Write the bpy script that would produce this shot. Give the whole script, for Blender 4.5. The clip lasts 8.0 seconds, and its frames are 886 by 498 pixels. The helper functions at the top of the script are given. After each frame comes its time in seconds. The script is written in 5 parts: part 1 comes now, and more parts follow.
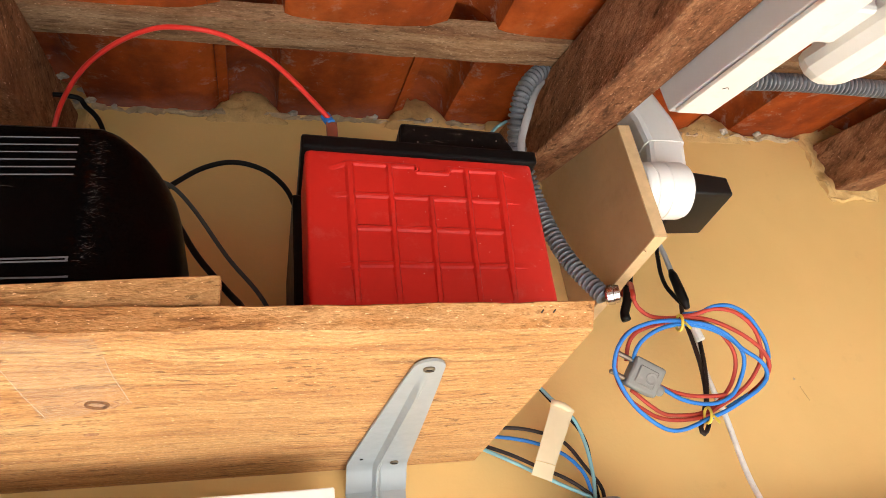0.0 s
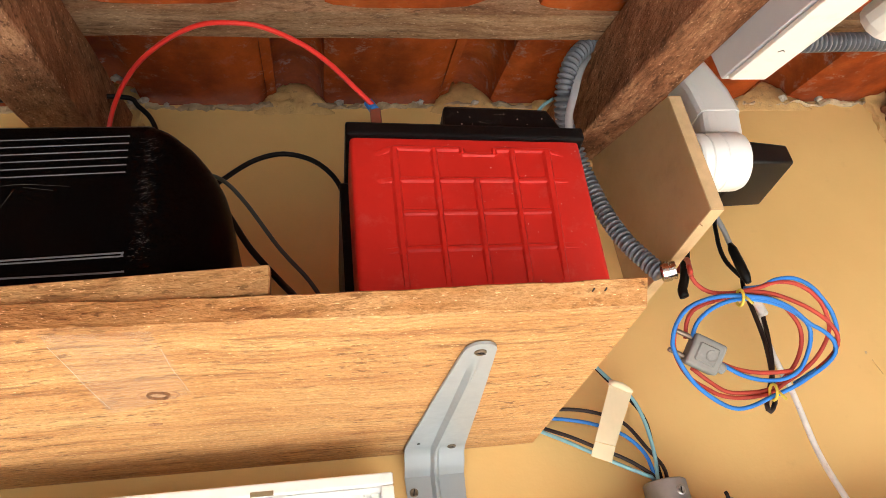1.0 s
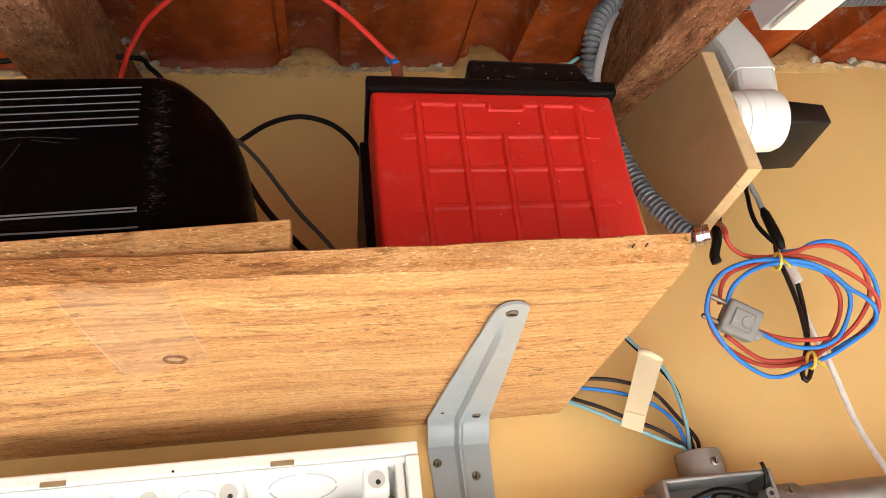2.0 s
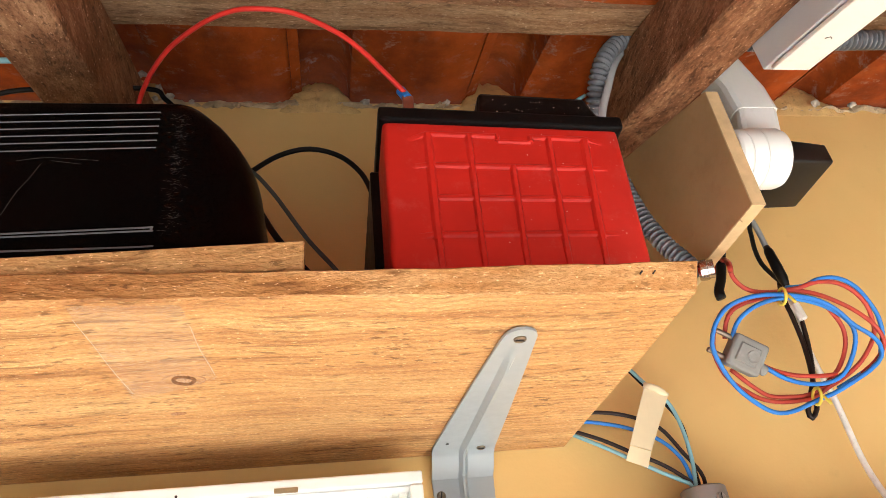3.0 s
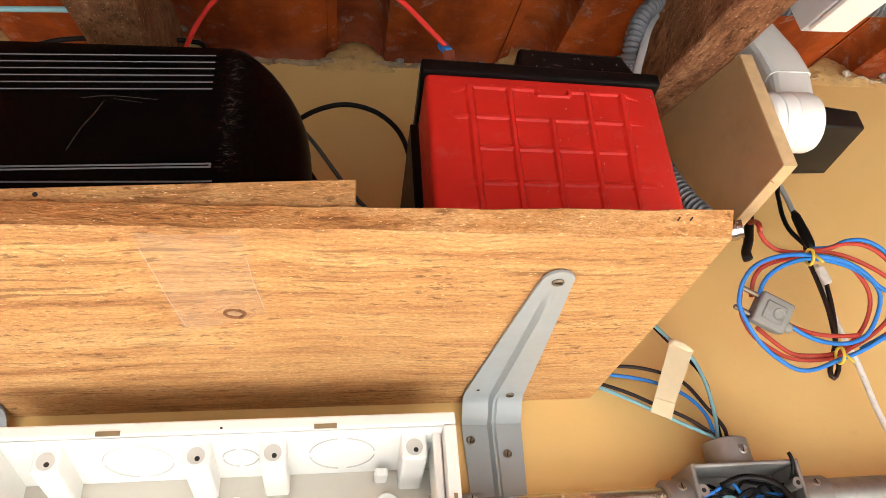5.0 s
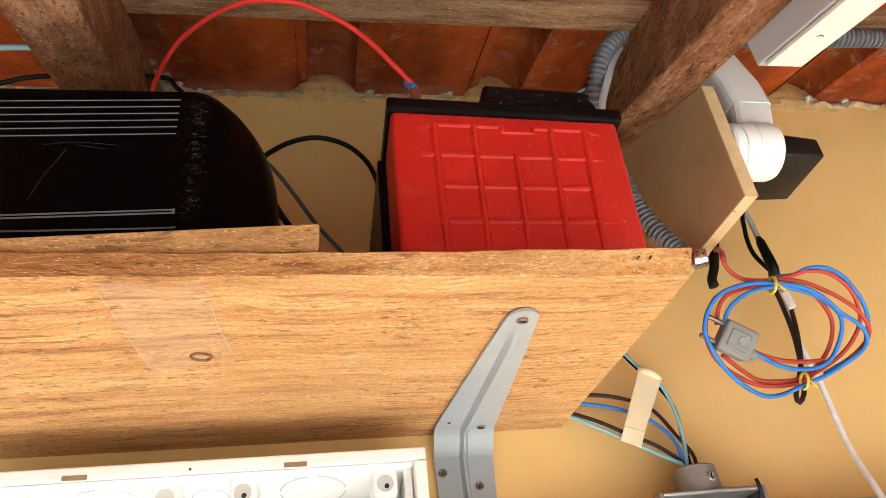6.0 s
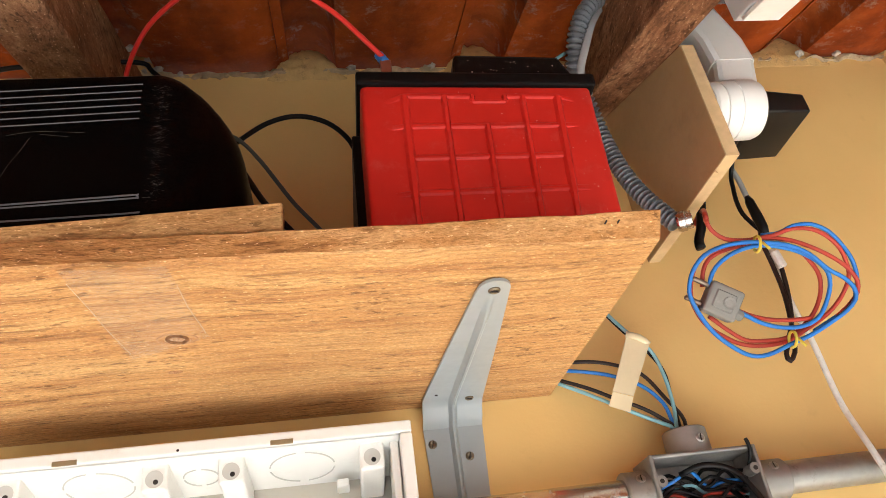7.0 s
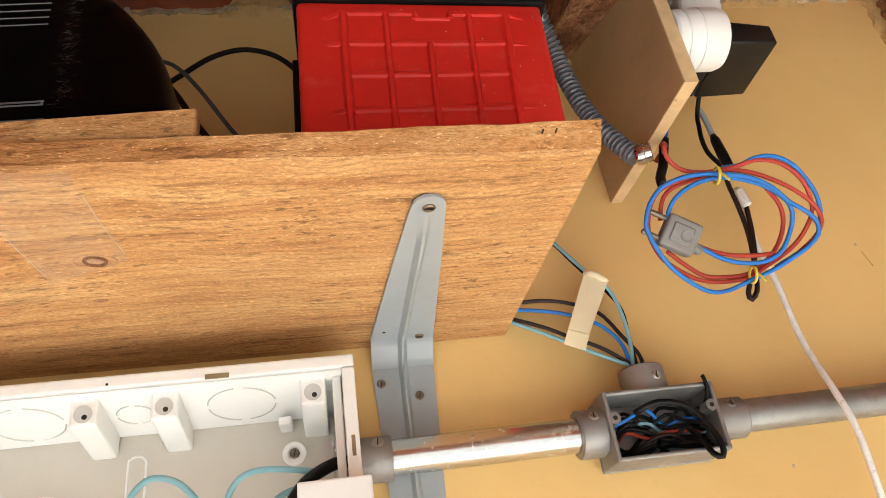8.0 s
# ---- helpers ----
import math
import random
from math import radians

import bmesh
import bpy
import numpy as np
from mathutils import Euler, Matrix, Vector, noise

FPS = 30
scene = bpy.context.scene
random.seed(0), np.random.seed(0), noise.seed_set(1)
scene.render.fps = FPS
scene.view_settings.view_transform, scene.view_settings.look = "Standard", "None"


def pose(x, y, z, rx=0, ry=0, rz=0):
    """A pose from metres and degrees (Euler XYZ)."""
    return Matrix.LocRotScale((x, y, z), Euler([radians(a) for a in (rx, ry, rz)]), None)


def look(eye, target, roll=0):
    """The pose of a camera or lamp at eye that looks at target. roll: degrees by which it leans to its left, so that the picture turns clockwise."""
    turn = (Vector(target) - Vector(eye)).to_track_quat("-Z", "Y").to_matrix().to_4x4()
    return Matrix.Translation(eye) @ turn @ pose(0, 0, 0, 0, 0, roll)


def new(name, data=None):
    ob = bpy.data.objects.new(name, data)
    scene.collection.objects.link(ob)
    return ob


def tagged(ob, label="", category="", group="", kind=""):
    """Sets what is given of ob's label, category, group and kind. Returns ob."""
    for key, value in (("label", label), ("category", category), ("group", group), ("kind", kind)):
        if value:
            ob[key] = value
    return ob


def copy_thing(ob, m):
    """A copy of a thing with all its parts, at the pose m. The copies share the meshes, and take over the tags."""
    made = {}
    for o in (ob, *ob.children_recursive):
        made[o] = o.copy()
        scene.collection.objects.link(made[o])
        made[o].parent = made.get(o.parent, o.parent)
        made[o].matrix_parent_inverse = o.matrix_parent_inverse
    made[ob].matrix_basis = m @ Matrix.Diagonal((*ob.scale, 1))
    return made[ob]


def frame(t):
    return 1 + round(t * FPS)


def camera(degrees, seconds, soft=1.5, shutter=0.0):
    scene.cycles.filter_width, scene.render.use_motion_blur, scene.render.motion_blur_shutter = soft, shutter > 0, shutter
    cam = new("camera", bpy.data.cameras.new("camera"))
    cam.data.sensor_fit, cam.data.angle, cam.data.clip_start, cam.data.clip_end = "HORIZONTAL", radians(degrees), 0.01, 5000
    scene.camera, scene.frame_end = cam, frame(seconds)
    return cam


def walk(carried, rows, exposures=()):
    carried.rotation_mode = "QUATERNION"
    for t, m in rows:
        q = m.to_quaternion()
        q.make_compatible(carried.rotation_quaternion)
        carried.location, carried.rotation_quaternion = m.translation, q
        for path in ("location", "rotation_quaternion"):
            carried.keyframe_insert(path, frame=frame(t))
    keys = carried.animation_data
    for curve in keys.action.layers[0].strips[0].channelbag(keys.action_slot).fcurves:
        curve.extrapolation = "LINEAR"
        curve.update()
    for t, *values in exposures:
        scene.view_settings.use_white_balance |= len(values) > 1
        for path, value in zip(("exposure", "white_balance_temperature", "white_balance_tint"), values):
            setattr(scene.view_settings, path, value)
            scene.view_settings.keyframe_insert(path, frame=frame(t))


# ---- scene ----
cam = camera(62.3, 8.0, soft=0.6)
PATH = [
    (0, (-0.016, 0.029, 1.716), (0.479, 1.663, 2.759), -8.8),
    (0.5, (-0.008, 0.036, 1.717), (0.367, 1.699, 2.762), -8.5),
    (1, (-0.01, 0.032, 1.716), (0.334, 1.713, 2.744), -8.3),
    (1.5, (-0.01, 0.051, 1.714), (0.33, 1.758, 2.699), -8.5),
    (1.7, (-0.013, 0.059, 1.719), (0.315, 1.776, 2.689), -8.3),
    (2.8, (-0.021, 0.057, 1.706), (0.287, 1.711, 2.787), -7.8),
    (3, (-0.023, 0.06, 1.706), (0.294, 1.707, 2.795), -7.3),
    (3.5, (-0.032, 0.056, 1.698), (0.237, 1.717, 2.779), -5.4),
    (4, (-0.039, 0.053, 1.691), (0.194, 1.717, 2.776), -4.7),
    (4.5, (-0.039, 0.05, 1.688), (0.212, 1.733, 2.739), -5.9),
    (4.7, (-0.041, 0.06, 1.684), (0.233, 1.754, 2.712), -5.2),
    (5.8, (-0.042, 0.05, 1.69), (0.266, 1.704, 2.771), -6.0),
    (6, (-0.033, 0.047, 1.693), (0.298, 1.705, 2.761), -6.9),
    (6.5, (-0.02, 0.05, 1.69), (0.327, 1.718, 2.736), -8.0),
    (7, (-0.008, 0.046, 1.69), (0.284, 1.745, 2.703), -8.6),
    (7.5, (0.008, 0.064, 1.68), (0.358, 1.768, 2.667), -9.5),
    (8, (0.025, 0.078, 1.668), (0.334, 1.806, 2.625), -8.9),
]
walk(cam, [(t, look(eye, target, roll)) for t, eye, target, roll in PATH], exposures=[(0, 2.98), (4, 2.95), (6.5, 2.84), (8, 2.6)])

# ---- light: open below a low eave, sunlit floor and yard throwing light upward ----
world = bpy.data.worlds.new("sky")
scene.world = world
world.use_nodes = True
wn = world.node_tree.nodes
sky = wn.new("ShaderNodeTexSky")
sky.sky_type, sky.sun_disc = "NISHITA", False
sky.sun_elevation, sky.sun_rotation = radians(40), radians(202)
wn["Background"].inputs[1].default_value = 0.12
world.node_tree.links.new(sky.outputs[0], wn["Background"].inputs[0])
sun = new("sun", bpy.data.lights.new("sun", "SUN"))
sun.data.energy, sun.data.angle, sun.data.color = 4.6, radians(0.5), (1.0, 0.98, 0.95)
sun.matrix_world = look((-2.6, -6.45, 5.84), (0, 0, 0))


# ---- materials ----
def nodes_of(name):
    m = bpy.data.materials.new(name)
    m.use_nodes = True
    return m, m.node_tree, m.node_tree.nodes["Principled BSDF"]


def tex_noise(nt, coord, scale, detail=4.0, rough=0.6, stretch=None):
    n = nt.nodes.new("ShaderNodeTexNoise")
    n.inputs["Scale"].default_value = scale
    n.inputs["Detail"].default_value = detail
    n.inputs["Roughness"].default_value = rough
    if stretch:
        mp = nt.nodes.new("ShaderNodeMapping")
        mp.inputs["Scale"].default_value = stretch
        nt.links.new(coord, mp.inputs["Vector"])
        coord = mp.outputs[0]
    nt.links.new(coord, n.inputs["Vector"])
    return n.outputs["Fac"]


def ramp(nt, fac, stops):
    r = nt.nodes.new("ShaderNodeValToRGB")
    el = r.color_ramp.elements
    while len(el) < len(stops):
        el.new(0.5)
    for e, (p, c) in zip(el, stops):
        e.position = p
        e.color = (*c, 1) if len(c) == 3 else c
    nt.links.new(fac, r.inputs[0])
    return r.outputs[0]


def mixed(nt, fac, a, b, mode="MIX"):
    n = nt.nodes.new("ShaderNodeMix")
    n.data_type, n.blend_type = "RGBA", mode
    for sock, v in ((n.inputs[0], fac), (n.inputs[6], a), (n.inputs[7], b)):
        if isinstance(v, (int, float)):
            sock.default_value = v
        elif isinstance(v, tuple):
            sock.default_value = (*v, 1)
        else:
            nt.links.new(v, sock)
    return n.outputs[2]


def bump(nt, bsdf, height, strength, dist=0.001):
    b = nt.nodes.new("ShaderNodeBump")
    b.inputs["Strength"].default_value = strength
    b.inputs["Distance"].default_value = dist
    nt.links.new(height, b.inputs["Height"])
    nt.links.new(b.outputs[0], bsdf.inputs["Normal"])


def surface(name, base, rough=0.5, metal=0.0, dirt=None, dirt_amount=0.35, big=14.0, fine=160.0, relief=0.2, vary=0.12, spec=0.5):
    """A plain material with cloudy variation, dirt spots and fine relief."""
    m, nt, b = nodes_of(name)
    co = nt.nodes.new("ShaderNodeTexCoord").outputs["Object"]
    n1, n2 = tex_noise(nt, co, big, 5), tex_noise(nt, co, fine, 3)
    lo = tuple(max(0, c * (1 - vary)) for c in base)
    hi = tuple(min(1, c * (1 + vary)) for c in base)
    col = ramp(nt, n1, [(0.3, lo), (0.7, hi)])
    if dirt:
        spots = ramp(nt, tex_noise(nt, co, big * 3.1, 8, 0.72), [(0.56, (0, 0, 0)), (0.72, (dirt_amount,) * 3)])
        col = mixed(nt, spots, col, dirt)
    nt.links.new(col, b.inputs["Base Color"])
    b.inputs["Metallic"].default_value = metal
    b.inputs["Specular IOR Level"].default_value = spec
    nt.links.new(ramp(nt, n2, [(0.25, (max(0.03, rough - 0.08),) * 3), (0.8, (min(1, rough + 0.1),) * 3)]), b.inputs["Roughness"])
    bump(nt, b, n2, relief, 0.0006)
    return m


def timber(name, dark, mid, light, axis, flecks, rough=0.65, relief=0.5, stain=0.3, period=1.0, stretch=0.0, spec=0.25, specks=0.5, rings=0.25):
    """Sawn timber with grain along an axis (0 x, 1 y), dark pores and cloudy stains."""
    m, nt, b = nodes_of(name)
    co = nt.nodes.new("ShaderNodeTexCoord").outputs["Object"]
    s, s2, s3 = [1.0] * 3, [1.0] * 3, [1.0] * 3
    s[axis], s2[axis], s3[axis] = 0.045 + stretch, 0.27 + stretch, 0.018 + stretch
    s4 = [1.0] * 3
    s4[axis] = 0.4
    warp = tex_noise(nt, co, 6, 2)
    shift = nt.nodes.new("ShaderNodeVectorMath")
    shift.operation = "MULTIPLY_ADD"
    nt.links.new(warp, shift.inputs[0])
    shift.inputs[1].default_value = [0.0 if k == axis else 0.03 for k in range(3)]
    nt.links.new(co, shift.inputs[2])
    co = shift.outputs[0]
    g1 = tex_noise(nt, co, 70 * period, 6, 0.66, s)
    g2 = tex_noise(nt, co, 480 * period, 4, 0.7, s3)
    grit = tex_noise(nt, co, 900 * period, 2, 0.6, s4)
    pores = tex_noise(nt, co, 330 * period, 3, 0.62, s2)
    blots = tex_noise(nt, co, 95 * period, 6, 0.75, s2)
    lines = tex_noise(nt, co, 210 * period, 3, 0.55, s3)
    cloud = tex_noise(nt, co, 9, 5, 0.6)
    patch = ramp(nt, tex_noise(nt, co, 17, 4, 0.65, s4), [(0.40, (0.4,) * 3), (0.58, (1, 1, 1))])
    band = ramp(nt, tex_noise(nt, co, 26, 3, 0.6, s), [(0.40, (0.15,) * 3), (0.60, (1, 1, 1))])
    col = ramp(nt, g1, [(0.30, dark), (0.46, mid), (0.70, light)])
    col = mixed(nt, ramp(nt, g2, [(0.30, (0.36,) * 3), (0.52, (0,) * 3)]), col, dark)
    col = mixed(nt, ramp(nt, cloud, [(0.45, (0, 0, 0)), (0.75, (stain,) * 3)]), col, tuple(c * 0.7 for c in mid))
    col = mixed(nt, 1.0, col, ramp(nt, grit, [(0.3, (0.80, 0.78, 0.74)), (0.5, (1, 1, 1)), (0.7, (1.18, 1.2, 1.25))]), "MULTIPLY")
    wave = nt.nodes.new("ShaderNodeTexWave")
    wave.bands_direction = "Y" if axis == 0 else "X"
    for key, val in (("Scale", 62.0 * period), ("Distortion", 11.0), ("Detail", 4.0), ("Detail Scale", 0.3), ("Detail Roughness", 0.6)):
        wave.inputs[key].default_value = val
    nt.links.new(co, wave.inputs["Vector"])
    rings_on = ramp(nt, tex_noise(nt, co, 7, 2, 0.5, s2), [(0.42, (0.05,) * 3), (0.60, (rings,) * 3)])
    col = mixed(nt, mixed(nt, 1.0, ramp(nt, wave.outputs["Fac"], [(0.55, (0, 0, 0)), (0.95, (1, 1, 1))]), rings_on, "MULTIPLY"), col, tuple(c * 0.8 for c in dark))
    ln = ramp(nt, lines, [(0.56, (0, 0, 0)), (0.66, (0.75,) * 3)])
    col = mixed(nt, mixed(nt, 1.0, ln, band, "MULTIPLY"), col, tuple(c * 0.6 for c in dark))
    bl = ramp(nt, blots, [(0.56, (0, 0, 0)), (0.72, (flecks,) * 3)])
    col = mixed(nt, mixed(nt, 1.0, bl, patch, "MULTIPLY"), col, tuple(c * 0.5 for c in dark))
    po = ramp(nt, pores, [(0.575, (0, 0, 0)), (0.66, (flecks,) * 3)])
    col = mixed(nt, mixed(nt, 1.0, po, patch, "MULTIPLY"), col, tuple(c * 0.36 for c in dark))
    col = mixed(nt, ramp(nt, tex_noise(nt, co, 800 * period, 2, 0.5, s4), [(0.65, (0, 0, 0)), (0.73, (specks,) * 3)]), col, tuple(min(0.9, c * 1.4 + 0.08) for c in light))
    nt.links.new(col, b.inputs["Base Color"])
    b.inputs["Roughness"].default_value = rough
    b.inputs["Specular IOR Level"].default_value = spec
    h = mixed(nt, 0.5, mixed(nt, 0.5, g2, grit), pores)
    bump(nt, b, h, relief, 0.002)
    return m


M_SHELF = timber("pine_board", (0.36, 0.150, 0.052), (0.575, 0.300, 0.115), (0.70, 0.43, 0.19), 0, 0.75, 0.6, 1.8, 0.45, 1.0, 0.03, 0.25, 0.6, 0.28)
M_EDGE = timber("pine_edge", (0.30, 0.125, 0.04), (0.48, 0.225, 0.077), (0.60, 0.34, 0.145), 0, 0.8, 0.8, 1.0, 0.5, 1.0, 0.18, 0.15, 0.9, 0.1)
M_LATH = timber("lath_wood", (0.26, 0.11, 0.036), (0.44, 0.22, 0.08), (0.58, 0.35, 0.15), 0, 0.9, 0.8, 1.0, 0.5, 1.0, 0.1, 0.15, 0.9, 0.1)
M_RAFTER = timber("old_rafter_wood", (0.10, 0.042, 0.02), (0.23, 0.102, 0.05), (0.42, 0.225, 0.12), 1, 0.65, 0.9, 1.2, 0.6, 0.8, 0.22, 0.08, 0.75)
M_BATTEN = timber("old_batten_wood", (0.14, 0.07, 0.036), (0.28, 0.155, 0.08), (0.44, 0.29, 0.17), 0, 0.5, 0.85, 1.0, 0.5, 0.8, 0.1, 0.08)
M_MDF = surface("fibreboard", (0.40, 0.262, 0.125), 0.6, vary=0.12, big=9, relief=0.1, dirt=(0.25, 0.14, 0.06))
M_MDFCUT = surface("fibreboard_cut", (0.60, 0.42, 0.22), 0.85, vary=0.15, big=60, relief=0.5)
M_RED = surface("red_plastic", (0.58, 0.021, 0.014), 0.5, spec=0.3, vary=0.1, relief=0.08, dirt=(0.7, 0.25, 0.22), dirt_amount=0.18)
M_LID = surface("black_plastic", (0.0045, 0.004, 0.004), 0.42, spec=0.1, dirt=(0.05, 0.045, 0.04), dirt_amount=0.3, relief=0.2)
M_CHARGER = surface("satin_black_plastic", (0.010, 0.0095, 0.009), 0.38, spec=0.3, fine=900.0, relief=0.05)
M_BLACK = surface("glossy_black_case", (0.0012, 0.001, 0.001), 0.3, vary=0.03, fine=1500.0, relief=0.0, spec=0.05)
M_SCUFF = surface("scuffed_black", (0.05, 0.045, 0.04), 0.75, vary=0.7, big=120, relief=0.5)
M_RIB = surface("groove_edge", (0.11, 0.11, 0.12), 0.35)
M_STEEL = surface("grey_painted_steel", (0.31, 0.34, 0.35), 0.36, dirt=(0.24, 0.24, 0.22), dirt_amount=0.2, relief=0.06, vary=0.06)
M_WHITE = surface("white_plastic", (0.80, 0.79, 0.75), 0.4, vary=0.03, relief=0.04, dirt=(0.55, 0.5, 0.4), dirt_amount=0.25)
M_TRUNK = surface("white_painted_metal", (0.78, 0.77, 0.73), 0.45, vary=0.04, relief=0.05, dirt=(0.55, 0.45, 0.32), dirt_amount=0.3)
# greyer copy of the white metal, with the side's shade in its colour
M_TRUNKSHADE = surface("shaded_white_metal", (0.52, 0.54, 0.56), 0.5, vary=0.05, relief=0.05)
M_CAST = surface("cast_aluminium", (0.28, 0.27, 0.255), 0.5, 0.6, dirt=(0.16, 0.13, 0.1), dirt_amount=0.5, relief=0.5, big=25)
M_PIPE = surface("galvanised_pipe", (0.58, 0.56, 0.52), 0.22, 0.95, dirt=(0.5, 0.48, 0.44), dirt_amount=0.2, relief=0.1, big=20)
M_FLEX = surface("grey_flexible_conduit", (0.11, 0.118, 0.13), 0.32, vary=0.1)
M_SCREW = surface("zinc_screw", (0.22, 0.18, 0.13), 0.4, 0.9, dirt=(0.16, 0.08, 0.03), dirt_amount=0.6, big=200)
M_ZINC = surface("dull_steel", (0.42, 0.40, 0.37), 0.35, 0.9, vary=0.2, big=200)
M_HOLE = surface("dark_hole", (0.02, 0.015, 0.012), 0.9)
M_COPPER = surface("dull_copper", (0.32, 0.13, 0.08), 0.45, 0.6)
W_RED = surface("red_insulation", (0.58, 0.03, 0.022), 0.38, spec=0.3, vary=0.08)
W_COILRED = surface("faded_red_insulation", (0.42, 0.05, 0.032), 0.45, vary=0.12, spec=0.28)
W_BLUE = surface("blue_insulation", (0.025, 0.17, 0.52), 0.4, vary=0.12, spec=0.28)
W_PALE = surface("pale_blue_insulation", (0.22, 0.43, 0.48), 0.45, vary=0.15, spec=0.28)
W_BLACK = surface("black_insulation", (0.006, 0.0055, 0.0055), 0.42, spec=0.2)
W_BROWN = surface("dark_brown_insulation", (0.022, 0.012, 0.010), 0.42, spec=0.3)
W_WHITE = surface("white_insulation", (0.74, 0.71, 0.66), 0.5, dirt=(0.3, 0.25, 0.18), dirt_amount=0.7, big=110)
W_GREY = surface("grey_insulation", (0.35, 0.36, 0.36), 0.5)
M_YELLOW = surface("yellow_tie", (0.68, 0.52, 0.06), 0.5)
M_PLUG = surface("grey_rubber_plug", (0.20, 0.195, 0.18), 0.7, vary=0.15, dirt=(0.45, 0.43, 0.4), dirt_amount=0.3, relief=0.3)
M_PIN = surface("tarnished_pin", (0.22, 0.17, 0.13), 0.4, 0.9)
M_TAPE = surface("masking_tape", (0.68, 0.58, 0.37), 0.75, vary=0.1, relief=0.2)


def wall_paint():
    m, nt, b = nodes_of("ochre_wall_paint")
    co = nt.nodes.new("ShaderNodeTexCoord").outputs["Object"]
    big, mid, fine = tex_noise(nt, co, 5, 4), tex_noise(nt, co, 38, 6, 0.65), tex_noise(nt, co, 260, 3)
    col = ramp(nt, big, [(0.3, (0.69, 0.450, 0.165)), (0.7, (0.76, 0.505, 0.195))])
    col = mixed(nt, ramp(nt, mid, [(0.62, (0, 0, 0)), (0.8, (0.25,) * 3)]), col, (0.45, 0.28, 0.11))
    nt.links.new(col, b.inputs["Base Color"])
    b.inputs["Roughness"].default_value = 0.6
    b.inputs["Specular IOR Level"].default_value = 0.35
    bump(nt, b, mixed(nt, 0.35, mid, fine), 0.35, 0.0012)
    return m


def clay():
    m, nt, b = nodes_of("fired_clay")
    co = nt.nodes.new("ShaderNodeTexCoord").outputs["Object"]
    info = nt.nodes.new("ShaderNodeObjectInfo").outputs["Random"]
    n1, n2 = tex_noise(nt, co, 16, 6, 0.65, (1, 0.5, 1)), tex_noise(nt, co, 190, 4)
    a = ramp(nt, n1, [(0.25, (0.25, 0.042, 0.010)), (0.55, (0.45, 0.090, 0.016)), (0.8, (0.58, 0.17, 0.043))])
    c = mixed(nt, info, (0.80, 0.78, 0.78), (1.1, 1.1, 1.08))
    col = mixed(nt, 1.0, a, c, "MULTIPLY")
    stain = ramp(nt, tex_noise(nt, co, 55, 8, 0.75), [(0.55, (0, 0, 0)), (0.64, (0.75,) * 3)])
    col = mixed(nt, mixed(nt, 1.0, stain, ramp(nt, tex_noise(nt, co, 11, 3), [(0.45, (0.1,) * 3), (0.65, (1, 1, 1))]), "MULTIPLY"), col, (0.46, 0.37, 0.28))
    soot = ramp(nt, tex_noise(nt, co, 9, 6, 0.65), [(0.44, (0, 0, 0)), (0.66, (0.75,) * 3)])
    col = mixed(nt, soot, col, (0.10, 0.022, 0.008))
    nt.links.new(col, b.inputs["Base Color"])
    b.inputs["Roughness"].default_value = 0.85
    b.inputs["Specular IOR Level"].default_value = 0.08
    bump(nt, b, mixed(nt, 0.5, n1, n2), 0.5, 0.002)
    return m


M_WALL, M_CLAY = wall_paint(), clay()
M_MORTAR = surface("painted_mortar", (0.60, 0.39, 0.16), 0.9, spec=0.1, vary=0.2, big=40, fine=300, relief=1.0, dirt=(0.22, 0.15, 0.08), dirt_amount=0.75)
M_GREYMORTAR = surface("grey_mortar", (0.42, 0.31, 0.19), 0.95, spec=0.05, vary=0.35, big=60, fine=240, relief=1.0, dirt=(0.12, 0.09, 0.07), dirt_amount=0.7)
M_PLASTER = surface("bare_plaster", (0.48, 0.47, 0.44), 0.9, vary=0.12, big=4, fine=90, relief=0.4, dirt=(0.28, 0.25, 0.2))
M_YARD = surface("grey_earth", (0.17, 0.17, 0.155), 0.95, vary=0.3, big=2, fine=40, relief=0.6, dirt=(0.12, 0.12, 0.09))
M_FLOOR = surface("pale_concrete", (0.62, 0.62, 0.60), 0.8, vary=0.12, big=3, fine=60, relief=0.4, dirt=(0.36, 0.36, 0.35))


# ---- mesh helpers ----
def link_mesh(name, verts, faces, material, smooth=False):
    me = bpy.data.meshes.new(name)
    me.from_pydata([tuple(v) for v in verts], [], faces)
    me.materials.append(material)
    if smooth:
        me.shade_smooth()
    return new(name, me)


def part(name, bm, material, parent=None, label="", smooth=False):
    """Links a bmesh, or (verts, faces), as one mesh object under a thing."""
    if isinstance(bm, tuple):
        ob = link_mesh(name, bm[0], bm[1], material, smooth)
    else:
        me = bpy.data.meshes.new(name)
        bm.normal_update()
        bm.to_mesh(me)
        bm.free()
        me.materials.append(material)
        if smooth:
            me.shade_smooth()
        ob = new(name, me)
    if parent:
        ob.parent = parent
    if label:
        ob["label"] = label
    return ob


def thing(name, label, category, group="", kind=""):
    return tagged(new(name), label, category, group, kind)


